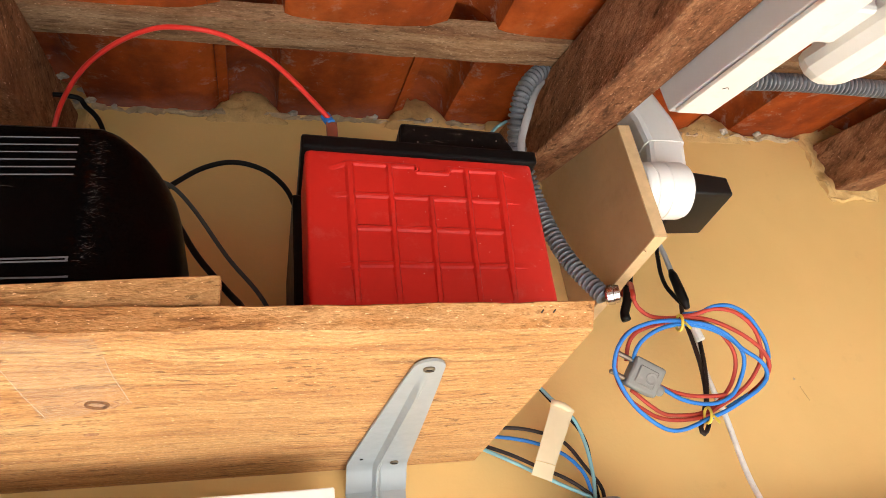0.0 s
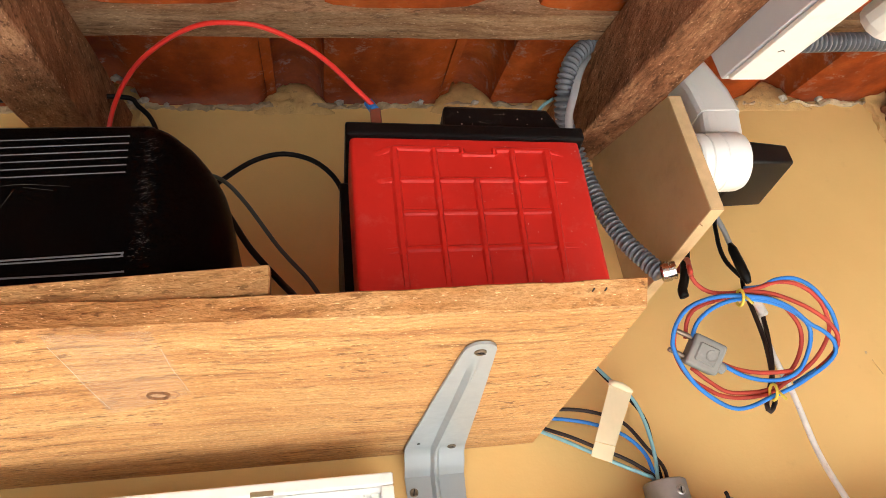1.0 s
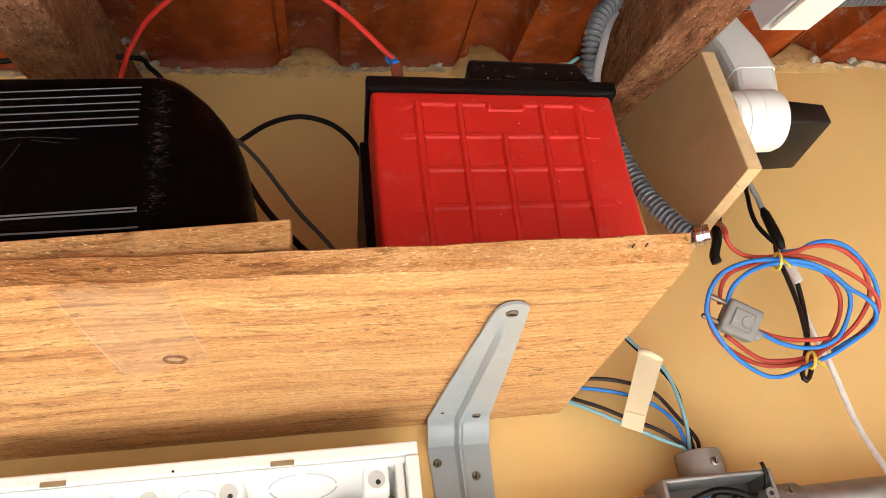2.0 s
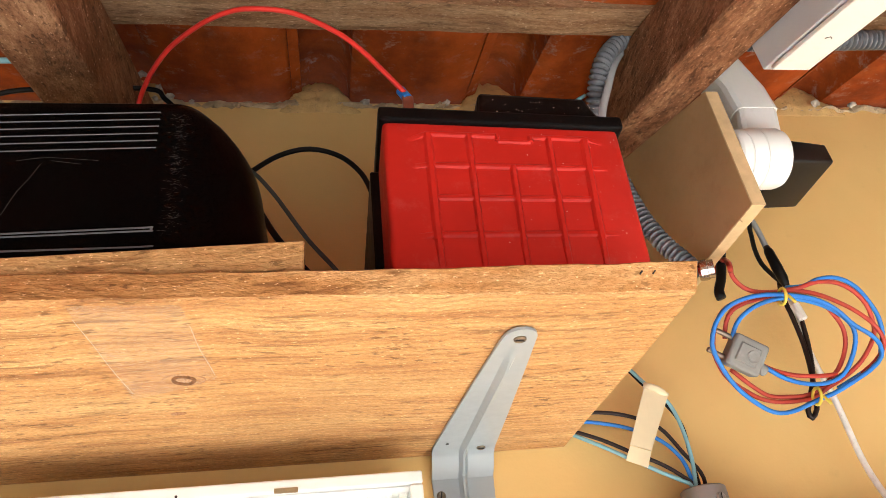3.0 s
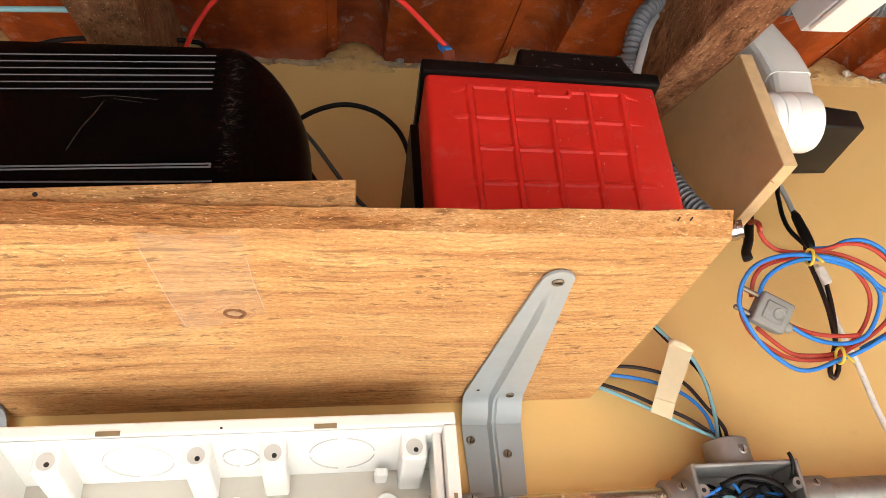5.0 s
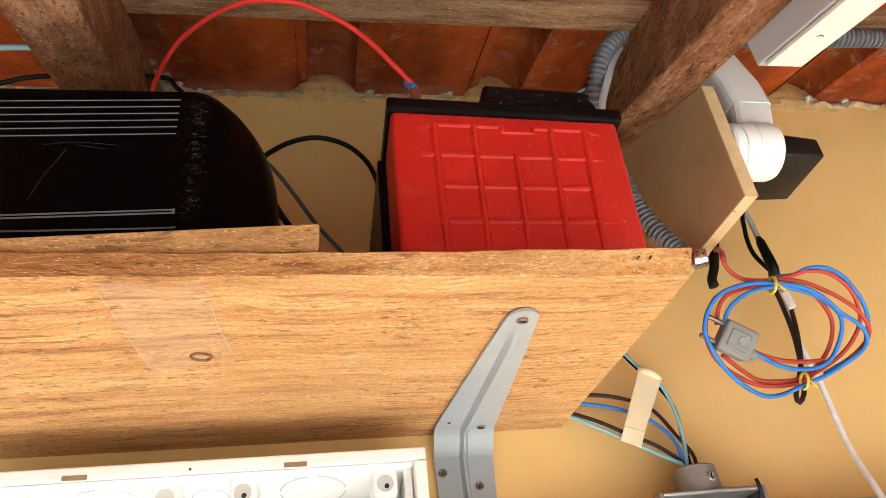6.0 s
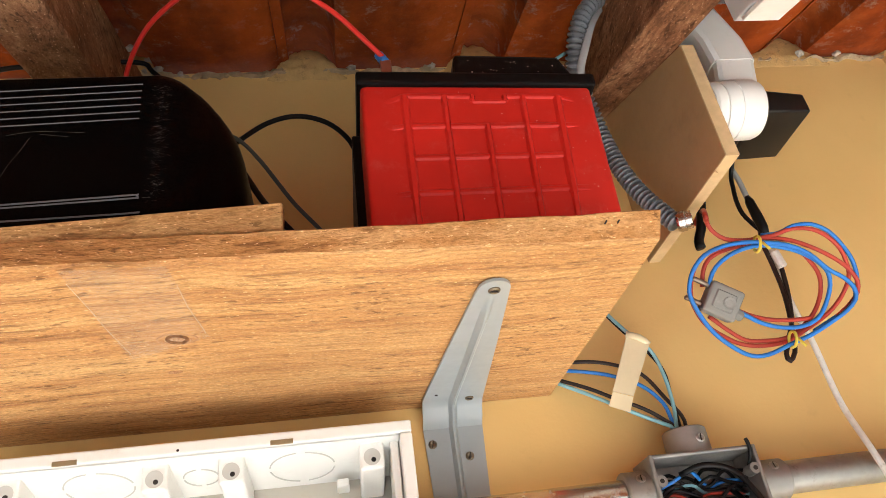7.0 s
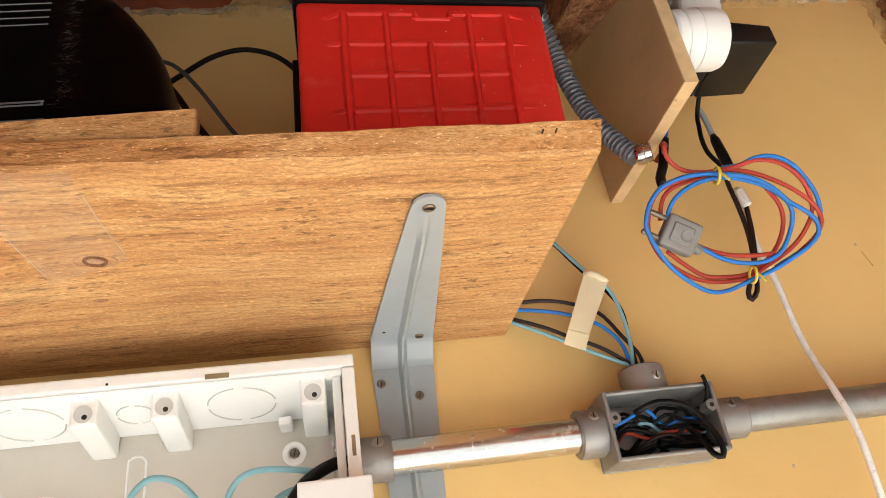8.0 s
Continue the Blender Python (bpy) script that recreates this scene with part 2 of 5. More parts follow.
def box(x0, x1, y0, y1, z0, z1, bevel=0.0, seg=2, bm=None):
    own = bm is None
    b = bmesh.new()
    bmesh.ops.create_cube(b, size=1)
    for v in b.verts:
        v.co = Vector(((x0 + x1) / 2 + v.co.x * (x1 - x0), (y0 + y1) / 2 + v.co.y * (y1 - y0), (z0 + z1) / 2 + v.co.z * (z1 - z0)))
    if bevel:
        bmesh.ops.bevel(b, geom=b.edges[:], offset=bevel, segments=seg, profile=0.5, affect="EDGES")
    if own:
        return b
    me = bpy.data.meshes.new("tmp")
    b.to_mesh(me)
    b.free()
    bm.from_mesh(me)
    bpy.data.meshes.remove(me)
    return bm


def roughen(bm, amount, scale, seed=0.0):
    for v in bm.verts:
        d = noise.noise_vector(v.co * scale + Vector((seed, seed * 1.7, 0)))
        v.co += d * amount
    return bm


def spline(points, step=0.004, closed=False):
    """Catmull-Rom through the points, evenly enough spaced."""
    P = [Vector(p) for p in points]
    n = len(P)
    out = []
    for i in range(n if closed else n - 1):
        if closed:
            a, b, c, d = P[i - 1], P[i], P[(i + 1) % n], P[(i + 2) % n]
        else:
            b, c = P[i], P[i + 1]
            a = P[i - 1] if i else b * 2 - c
            d = P[i + 2] if i + 2 < n else c * 2 - b
        k = max(2, int((c - b).length / step))
        for j in range(k):
            t = j / k
            out.append(0.5 * (2 * b + (c - a) * t + (2 * a - 5 * b + 4 * c - d) * t * t + (3 * b - a - 3 * c + d) * t ** 3))
    if not closed:
        out.append(P[-1])
    return out


def tube(points, radius, sides=10, closed=False, flat=1.0, step=0.004, ridge=None):
    """A swept tube; ridge = (pitch, depth) makes it corrugated; flat squashes it."""
    if ridge:
        path = spline(points, ridge[0] / 8)
    else:
        path = spline(points, step, closed)
    n = len(path)
    verts, faces = [], []
    up = Vector((0.1, 1, 0.3)).normalized()
    length = 0.0
    for i, p in enumerate(path):
        a = path[i - 1] if (i or closed) else p
        b = path[(i + 1) % n] if (i + 1 < n or closed) else p
        t = (b - a).normalized()
        side = t.cross(up).normalized()
        up = side.cross(t).normalized()
        if i:
            length += (p - path[i - 1]).length
        r = radius
        if ridge:
            r = radius - ridge[1] * (0.5 - 0.5 * math.cos(2 * math.pi * length / ridge[0])) ** 2
        for k in range(sides):
            w = 2 * math.pi * k / sides
            verts.append(p + side * (r * math.cos(w)) + up * (r * flat * math.sin(w)))
    rings = n if closed else n - 1
    for i in range(rings):
        for k in range(sides):
            a, b = i * sides + k, i * sides + (k + 1) % sides
            c, d = ((i + 1) % n) * sides + (k + 1) % sides, ((i + 1) % n) * sides + k
            faces.append((a, b, c, d))
    if not closed:
        faces.append(tuple(range(sides))[::-1])
        faces.append(tuple((n - 1) * sides + k for k in range(sides)))
    return verts, faces


def rod(p0, p1, radius, sides=24, bevel=0.0, r1=None):
    """A cylinder or cone between two points, with chamfered ends."""
    p0, p1 = Vector(p0), Vector(p1)
    t = (p1 - p0).normalized()
    side = t.orthogonal().normalized()
    up = t.cross(side)
    r1 = radius if r1 is None else r1
    rings = [(p0, radius - bevel), (p0 + t * bevel, radius), (p1 - t * bevel, r1), (p1, r1 - bevel)] if bevel else [(p0, radius), (p1, r1)]
    verts, faces = [], []
    for p, r in rings:
        for k in range(sides):
            w = 2 * math.pi * k / sides
            verts.append(p + side * r * math.cos(w) + up * r * math.sin(w))
    for i in range(len(rings) - 1):
        for k in range(sides):
            a, b = i * sides + k, i * sides + (k + 1) % sides
            faces.append((a, b, b + sides, a + sides))
    faces.append(tuple(range(sides))[::-1])
    faces.append(tuple((len(rings) - 1) * sides + k for k in range(sides)))
    return verts, faces


def lathe(p0, axis, profile, sides=32):
    """A turned form: profile of (distance along the axis, radius)."""
    p0, t = Vector(p0), Vector(axis).normalized()
    side = t.orthogonal().normalized()
    up = t.cross(side)
    verts, faces = [], []
    for d, r in profile:
        for k in range(sides):
            w = 2 * math.pi * k / sides
            verts.append(p0 + t * d + side * r * math.cos(w) + up * r * math.sin(w))
    for i in range(len(profile) - 1):
        for k in range(sides):
            a, b = i * sides + k, i * sides + (k + 1) % sides
            faces.append((a, b, b + sides, a + sides))
    faces.append(tuple(range(sides))[::-1])
    faces.append(tuple((len(profile) - 1) * sides + k for k in range(sides)))
    return verts, faces


def prism(outline, y0, y1, bevel=0.0):
    """A slab of thickness y0..y1 with an (x, z) outline."""
    bm = bmesh.new()
    vs = [bm.verts.new((x, y0, z)) for x, z in outline]
    f = bm.faces.new(vs)
    r = bmesh.ops.extrude_face_region(bm, geom=[f])
    for g in r["geom"]:
        if isinstance(g, bmesh.types.BMVert):
            g.co.y = y1
    bmesh.ops.recalc_face_normals(bm, faces=bm.faces[:])
    if bevel:
        bmesh.ops.bevel(bm, geom=bm.edges[:], offset=bevel, segments=2, profile=0.5, affect="EDGES")
    return bm


def screw(parent, p, axis, r=0.0035, material=None):
    """A dished screw head with a slot."""
    p, t = Vector(p), Vector(axis).normalized()
    ob = part("screw", lathe(p, t, [(0, r), (0.0008, r), (0.0014, r * 0.75), (0.0010, r * 0.5), (0.0006, r * 0.2)], 18), material or M_SCREW, parent, "dull steel screw" if material else "rusty zinc screw")
    u = t.orthogonal().normalized().lerp(t.cross(t.orthogonal()).normalized(), 0.4).normalized()
    part("slot", rod(p + t * 0.0012 - u * r * 0.8, p + t * 0.0012 + u * r * 0.8, 0.00045, 6), M_HOLE, ob)
    return ob


# ---- structure ----
WALL_Y, SHELF_Z, SHELF_T, FRONT_Y = 0.61, 1.88, 0.014, 0.36
SLOPE = 0.346


def roof_z(base, y):
    """Height at depth y of a roof plane that meets the wall at height base."""
    return base - (WALL_Y - y) * SLOPE


tagged(part("wall_north", box(-2.4, 2.6, WALL_Y, WALL_Y + 0.15, 0, 2.252), M_WALL), "ochre-painted plastered wall with fine stains", "wall", kind="structure")
tagged(part("floor", box(-2.4, 2.6, -1.5, WALL_Y, -0.1, 0, 0.0), M_FLOOR), "pale concrete floor slab", "floor", kind="structure")
tagged(part("ground", box(-60, 60, -120, 60, -0.3, -0.104), M_YARD), "grey trodden earth of the yard", "ground", kind="structure")


def side_wall(name, x0, x1):
    """A plain unseen wall, added to block side light; its top follows the roof."""
    bm = bmesh.new()
    rows = [[bm.verts.new((x, y, z)) for y, z in ((-1.35, 0.0), (WALL_Y - 0.002, 0.0), (WALL_Y - 0.002, 2.30), (-1.35, roof_z(2.30, -1.35)))] for x in (x0, x1)]
    bm.faces.new(rows[0])
    bm.faces.new(rows[1][::-1])
    for k in range(4):
        bm.faces.new((rows[0][k], rows[1][k], rows[1][(k + 1) % 4], rows[0][(k + 1) % 4]))
    bmesh.ops.recalc_face_normals(bm, faces=bm.faces[:])
    tagged(part(name, bm, M_PLASTER), "plain unseen plaster wall added to keep side sky light out", "wall", kind="structure")


# added out of view, so that light enters only from the front and below
side_wall("wall_west", -1.64, -1.495)
side_wall("wall_east", 1.207, 1.35)


def slope_beam(name, x0, x1, base, height, y0, y1, material, label):
    """A rafter that follows the roof slope."""
    nseg = 40
    bm = bmesh.new()
    rows = []
    for i in range(nseg + 1):
        y = y0 + (y1 - y0) * i / nseg
        z = roof_z(base, y)
        rows.append([bm.verts.new(c) for c in ((x0, y, z), (x0 + 0.33 * (x1 - x0), y, z), (x0 + 0.67 * (x1 - x0), y, z), (x1, y, z), (x1, y, z + height / 2), (x1, y, z + height), (x0, y, z + height), (x0, y, z + height / 2))])
    for a, b in zip(rows, rows[1:]):
        for k in range(8):
            bm.faces.new((a[k], a[(k + 1) % 8], b[(k + 1) % 8], b[k]))
    bm.faces.new(rows[0][::-1])
    bm.faces.new(rows[-1])
    bmesh.ops.recalc_face_normals(bm, faces=bm.faces[:])
    long = [e for e in bm.edges if len(e.link_faces) == 2 and e.calc_face_angle(0) > 1.0 and abs(e.verts[0].co.y - e.verts[1].co.y) > 0.001]
    bmesh.ops.bevel(bm, geom=long, offset=0.0025, segments=2, profile=0.5, affect="EDGES")
    roughen(bm, 0.0012, 45, x0)
    ob = part(name, bm, material)
    return tagged(ob, label, "rafter", "roof rafters", "structure")


for x0, x1 in ((-1.13, -1.085), (-0.68, -0.635), (-0.229, -0.181), (0.2425, 0.2865), (0.652, 0.70)):
    slope_beam("rafter", x0, x1, 2.17, 0.07, -1.35, WALL_Y + 0.02, M_RAFTER, "weathered brown sawn rafter below the clay tiles")


def batten(y0, y1, label):
    bm = bmesh.new()
    nseg = 110
    rows = []
    for i in range(nseg + 1):
        x = -1.485 + 2.68 * i / nseg
        rows.append([bm.verts.new((x, y, roof_z(2.24 + dz, y))) for y, dz in ((y0, 0.0005), (y1, 0.0005), (y1, 0.021), (y0, 0.021))])
    for a, b in zip(rows, rows[1:]):
        for k in range(4):
            bm.faces.new((a[k], a[(k + 1) % 4], b[(k + 1) % 4], b[k]))
    bm.faces.new(rows[0][::-1])
    bm.faces.new(rows[-1])
    bmesh.ops.recalc_face_normals(bm, faces=bm.faces[:])
    roughen(bm, 0.0012, 40, y0)
    return tagged(part("batten", bm, M_BATTEN), label, "batten", "roof battens", "structure")


for y in (0.425, 0.065, -0.295, -0.655, -1.015, -1.33):
    batten(y, y + 0.038, "weathered horizontal tile batten on the rafters")

# clay tiles, laid in rows up the slope, lower end of each row on the one below
TILE_W, TILE_L = 0.1795, 0.40


def tile_profile():
    """(across, height) of the underside: flat pan, steep-sided roll."""
    pts = [(0.0, 0.010)]
    for i in range(9):
        a = math.pi * i / 8
        pts.append((0.029 - 0.029 * math.cos(a), 0.006 + 0.040 * math.sin(a) ** 0.7))
    pts += [(0.064, 0.003), (0.085, 0.0), (0.12, 0.0), (0.15, 0.0012), (0.172, 0.004), (TILE_W + 0.012, 0.013)]
    return pts


def tile_mesh():
    prof = tile_profile()
    n = len(prof)
    verts, faces = [], []
    m = 5
    for j in range(m):
        v = j / (m - 1)
        for top in (0, 1):
            for u, h in prof:
                verts.append((u, v * TILE_L, h + top * 0.011 + (1 - v) * 0.016 + v * TILE_L * SLOPE))
    w = 2 * n
    for j in range(m - 1):
        for k in range(n - 1):
            a = j * w + k
            faces.append((a, a + w, a + w + 1, a + 1))
            faces.append((a + n, a + n + 1, a + n + w + 1, a + n + w))
        a = j * w
        faces.append((a, a + n, a + n + w, a + w))
        a = j * w + n - 1
        faces.append((a, a + w, a + n + w, a + n))
    for j in (0, m - 1):
        for k in range(n - 1):
            a = j * w + k
            faces.append((a, a + 1, a + n + 1, a + n) if j == 0 else (a, a + n, a + n + 1, a + 1))
    me = bpy.data.meshes.new("tile")
    me.from_pydata(verts, [], faces)
    me.materials.append(M_CLAY)
    me.shade_smooth()
    me.set_sharp_from_angle(angle=radians(50))
    return me


TILE0 = -0.054
roof = thing("roof", "red clay roof tiles seen from below", "roof", kind="structure")
tile = tile_mesh()
rng = random.Random(4)
for row in range(6):
    y = 0.395 - row * 0.36
    for col in range(-8, 7):
        ob = new("roof_tile", tile)
        ob.parent = roof
        ob.location = (TILE0 + col * TILE_W + rng.uniform(-0.002, 0.002), y, roof_z(2.2455, y) + 0.002 * rng.random())

# mortar between wall top and tiles, arched up into the rolls
for col in range(-6, 7):
    cx = TILE0 + col * TILE_W + 0.029
    r = random.Random(col + 50)
    wide, tall = (0.033 if col < 3 else 0.043) + 0.008 * r.random(), 0.036 + 0.006 * r.random()
    bm = bmesh.new()
    n, m = 30, 12
    grid = []
    for j in range(m + 1):
        line = []
        for i in range(n + 1):
            u = -1 + 2 * i / n
            top = 0.002 + tall * max(0.0, 1 - abs(u) ** 2.6)
            x, z = cx + u * wide * (1.25 - 0.25 * j / m), 2.236 + (top + 0.012) * j / m
            y = WALL_Y - 0.0015 + 0.010 * (j / m) ** 3
            d = noise.noise_vector(Vector((x, z, col)) * 60) * 0.0035 + noise.noise_vector(Vector((x, z, col)) * 190) * 0.0016
            edge = min(1.0, 3.0 * (1 - abs(u))) * min(1.0, j / 3)
            line.append(bm.verts.new((x + d.x * edge, y + abs(d.y) * -1.4 * edge + 0.002 * (1 - edge), z + d.z * edge)))
        grid.append(line)
    for j in range(m):
        for i in range(n):
            bm.faces.new((grid[j][i], grid[j][i + 1], grid[j + 1][i + 1], grid[j + 1][i]))
    ext = bmesh.ops.extrude_face_region(bm, geom=bm.faces[:])
    for g in ext["geom"]:
        if isinstance(g, bmesh.types.BMVert):
            g.co.y = WALL_Y + 0.03
    bmesh.ops.recalc_face_normals(bm, faces=bm.faces[:])
    tagged(part("mortar_fill", bm, M_MORTAR, smooth=True), "rough painted mortar filling a tile roll", "mortar", "mortar fills", "structure")
seam_v, seam_f = tube([(-1.4 + 0.05 * i, WALL_Y + 0.001, 2.2485 + 0.003 * noise.noise(Vector((i * 0.7, 0, 0)))) for i in range(57)], 0.0036, 8, step=0.004)
for v in seam_v:
    v += noise.noise_vector(v * 45) * 0.005 + noise.noise_vector(v * 170) * 0.003
tagged(part("mortar_seam", (seam_v, seam_f), M_GREYMORTAR), "crumbly grey mortar line where tiles meet the wall", "mortar", kind="structure")

for cx, w in ((0.676, 0.038), (0.264, 0.034), (-0.205, 0.036)):
    collar = box(cx - w, cx + w, WALL_Y - 0.005, WALL_Y + 0.02, 2.157, 2.262, 0.004, 2)
    bmesh.ops.subdivide_edges(collar, edges=collar.edges[:], cuts=14, use_grid_fill=True)
    roughen(collar, 0.0045, 60, cx)
    roughen(collar, 0.004, 110, cx)
    roughen(collar, 0.002, 300, cx)
    tagged(part("mortar_collar", collar, M_MORTAR, smooth=True), "crumbly plaster packed round a rafter end", "mortar", "mortar collars", "structure")
M_LIME = surface("pale_lime", (0.37, 0.32, 0.26), 0.95, vary=0.45, big=120, fine=400, relief=1.0, spec=0.05)
rc = random.Random(12)
for x, y, z, r in ((-0.198, 0.598, 2.278, 0.007), (-0.178, 0.600, 2.262, 0.006), (-0.172, 0.602, 2.2515, 0.007), (-0.185, 0.603, 2.250, 0.006), (-0.150, 0.606, 2.2495, 0.005), (0.02, 0.606, 2.2505, 0.006), (0.105, 0.606, 2.250, 0.007), (0.118, 0.604, 2.262, 0.006), (0.165, 0.606, 2.2495, 0.005), (0.53, 0.604, 2.251, 0.007), (0.575, 0.604, 2.2505, 0.006)):
    bm = bmesh.new()
    bmesh.ops.create_icosphere(bm, subdivisions=3, radius=1)
    k = rc.uniform(0.8, 1.5)
    for v in bm.verts:
        v.co = Vector((x + v.co.x * r * 0.75 * k, y + v.co.y * r * 0.5, z + v.co.z * r * 0.45))
    roughen(bm, 0.003, 120, x)
    roughen(bm, 0.0015, 320, x)
    tagged(part("mortar_crumb", bm, M_LIME), "pale crumbly lump of mortar on the tile edge", "mortar", "mortar crumbs", "structure")


M_MORTARPALE = surface("pale_paint_drops", (0.72, 0.6, 0.5), 0.7)


# ---- the shelf ----
def make_shelf():
    t = thing("shelf", "orange-brown pine board shelf on steel brackets", "shelf")
    bm = bmesh.new()
    x0, x1, n = -0.298, 0.1615, 110
    rows = []
    prof = [(FRONT_Y, SHELF_Z + 0.001), (FRONT_Y + 0.001, SHELF_Z), (0.44, SHELF_Z), (0.53, SHELF_Z), (WALL_Y - 0.0015, SHELF_Z), (WALL_Y - 0.0015, SHELF_Z + SHELF_T), (0.44, SHELF_Z + SHELF_T), (FRONT_Y + 0.001, SHELF_Z + SHELF_T), (FRONT_Y, SHELF_Z + SHELF_T - 0.001)]
    for i in range(n + 1):
        x = x0 + (x1 - x0) * i / n
        rows.append([bm.verts.new((x, y, z)) for y, z in prof])
    k = len(prof)
    for a, b in zip(rows, rows[1:]):
        for j in range(k):
            f = bm.faces.new((a[j], a[(j + 1) % k], b[(j + 1) % k], b[j]))
            f.material_index = 1 if j in (7, 8) else 0
    bm.faces.new(rows[0][::-1])
    bm.faces.new(rows[-1]).material_index = 1
    bmesh.ops.recalc_face_normals(bm, faces=bm.faces[:])
    for v in bm.verts:
        if v.co.y < FRONT_Y + 0.01:
            v.co.y += 0.0012 * noise.noise(Vector((v.co.x * 30, 0, v.co.z * 20)))
            v.co.z += 0.0008 * noise.noise(Vector((v.co.x * 45, 3, 0)))
            along = min(1.0, max(0.0, (v.co.x + 0.16) / 0.325))
            if v.co.z < SHELF_Z + 0.003:
                v.co.y += -0.003 + 0.0115 * along
            else:
                v.co.z += 0.0028 * min(1.0, max(0.0, (-0.03 - v.co.x) / 0.13))
        if v.co.x > x1 - 0.001:
            v.co.x = 0.1668 - 0.0085 * (v.co.y - FRONT_Y) / 0.25 + 0.0012 * noise.noise(v.co * 60)
    ob = part("board", bm, M_SHELF, t)
    ob.data.materials.append(M_EDGE)
    kx, ky = -0.101, 0.447
    for rr, th, gx in ((0.0047, 0.0012, 1.15), (0.0066, 0.0005, 1.7)):
        ring = [(kx + gx * rr * math.cos(a), ky + rr * math.sin(a) * (1 + 0.12 * math.sin(2 * a)), SHELF_Z - 0.0001) for a in [i * math.pi / 12 for i in range(24)]]
        part("knot_ring", tube(ring, th, 6, closed=True, step=0.002), M_KNOT if gx < 1.5 else M_TANKNOT, t, "dark ring of a knot")
    part("knot_ring", tube([(-0.112 + 0.004 * math.cos(a), 0.495 + 0.0012 * math.sin(a), SHELF_Z - 0.0001) for a in [i * math.pi / 8 for i in range(16)]], 0.0007, 6, closed=True, step=0.002), M_TANKNOT, t, "small brown knot")
    part("knot", lathe((kx, ky, SHELF_Z + 0.0005), (0, 0, -1), [(0, 0.0042), (0.0006, 0.0042), (0.0007, 0.001)], 20), M_TANKNOT, t, "brown knot in the board")
    tape = bmesh.new()
    vs = [tape.verts.new((x, y, SHELF_Z - 0.0004)) for x, y in ((-0.138, 0.362), (-0.089, 0.364), (-0.083, 0.447), (-0.112, 0.462), (-0.132, 0.47))]
    tape.faces.new(vs)
    part("tape_patch", tape, M_CLEAR, t, "clear sticky tape stuck to the underside").visible_shadow = False
    for edge in (((-0.138, 0.375), (-0.1355, 0.405), (-0.1340, 0.43), (-0.1305, 0.462)), ((-0.088, 0.385), (-0.0872, 0.41), (-0.0850, 0.43), (-0.084, 0.442))):
        part("tape_edge", tube([(x, y, SHELF_Z - 0.0003) for x, y in edge], 0.00012, 5, step=0.006), M_TAPEEDGE, t, "pale lifted edge of the clear tape")
    for x, y in ((-0.13, FRONT_Y - 0.0004), (0.135, FRONT_Y - 0.0004), (0.142, FRONT_Y - 0.0004)):
        part("nail_hole", rod((x, y, 1.888), (x, y + 0.003, 1.888), 0.00045, 10), M_HOLE, t)
    return t


def clear_tape():
    m, nt, b = nodes_of("clear_tape")
    co = nt.nodes.new("ShaderNodeTexCoord").outputs["Object"]
    b.inputs["Base Color"].default_value = (0.75, 0.66, 0.52, 1)
    b.inputs["Roughness"].default_value = 0.25
    nt.links.new(ramp(nt, tex_noise(nt, co, 45, 5), [(0.35, (0.06,) * 3), (0.75, (0.22,) * 3)]), b.inputs["Alpha"])
    return m


M_TAPEEDGE = surface("tape_edge_glue", (0.60, 0.51, 0.39), 0.5)
M_CLEAR = clear_tape()
M_TANKNOT = timber("knot_heart", (0.36, 0.17, 0.08), (0.46, 0.24, 0.12), (0.56, 0.33, 0.19), 1, 0.5, period=2.0)
M_KNOT = timber("knot_wood", (0.10, 0.038, 0.014), (0.17, 0.07, 0.026), (0.26, 0.12, 0.05), 1, 0.6, period=2.0)
make_shelf()


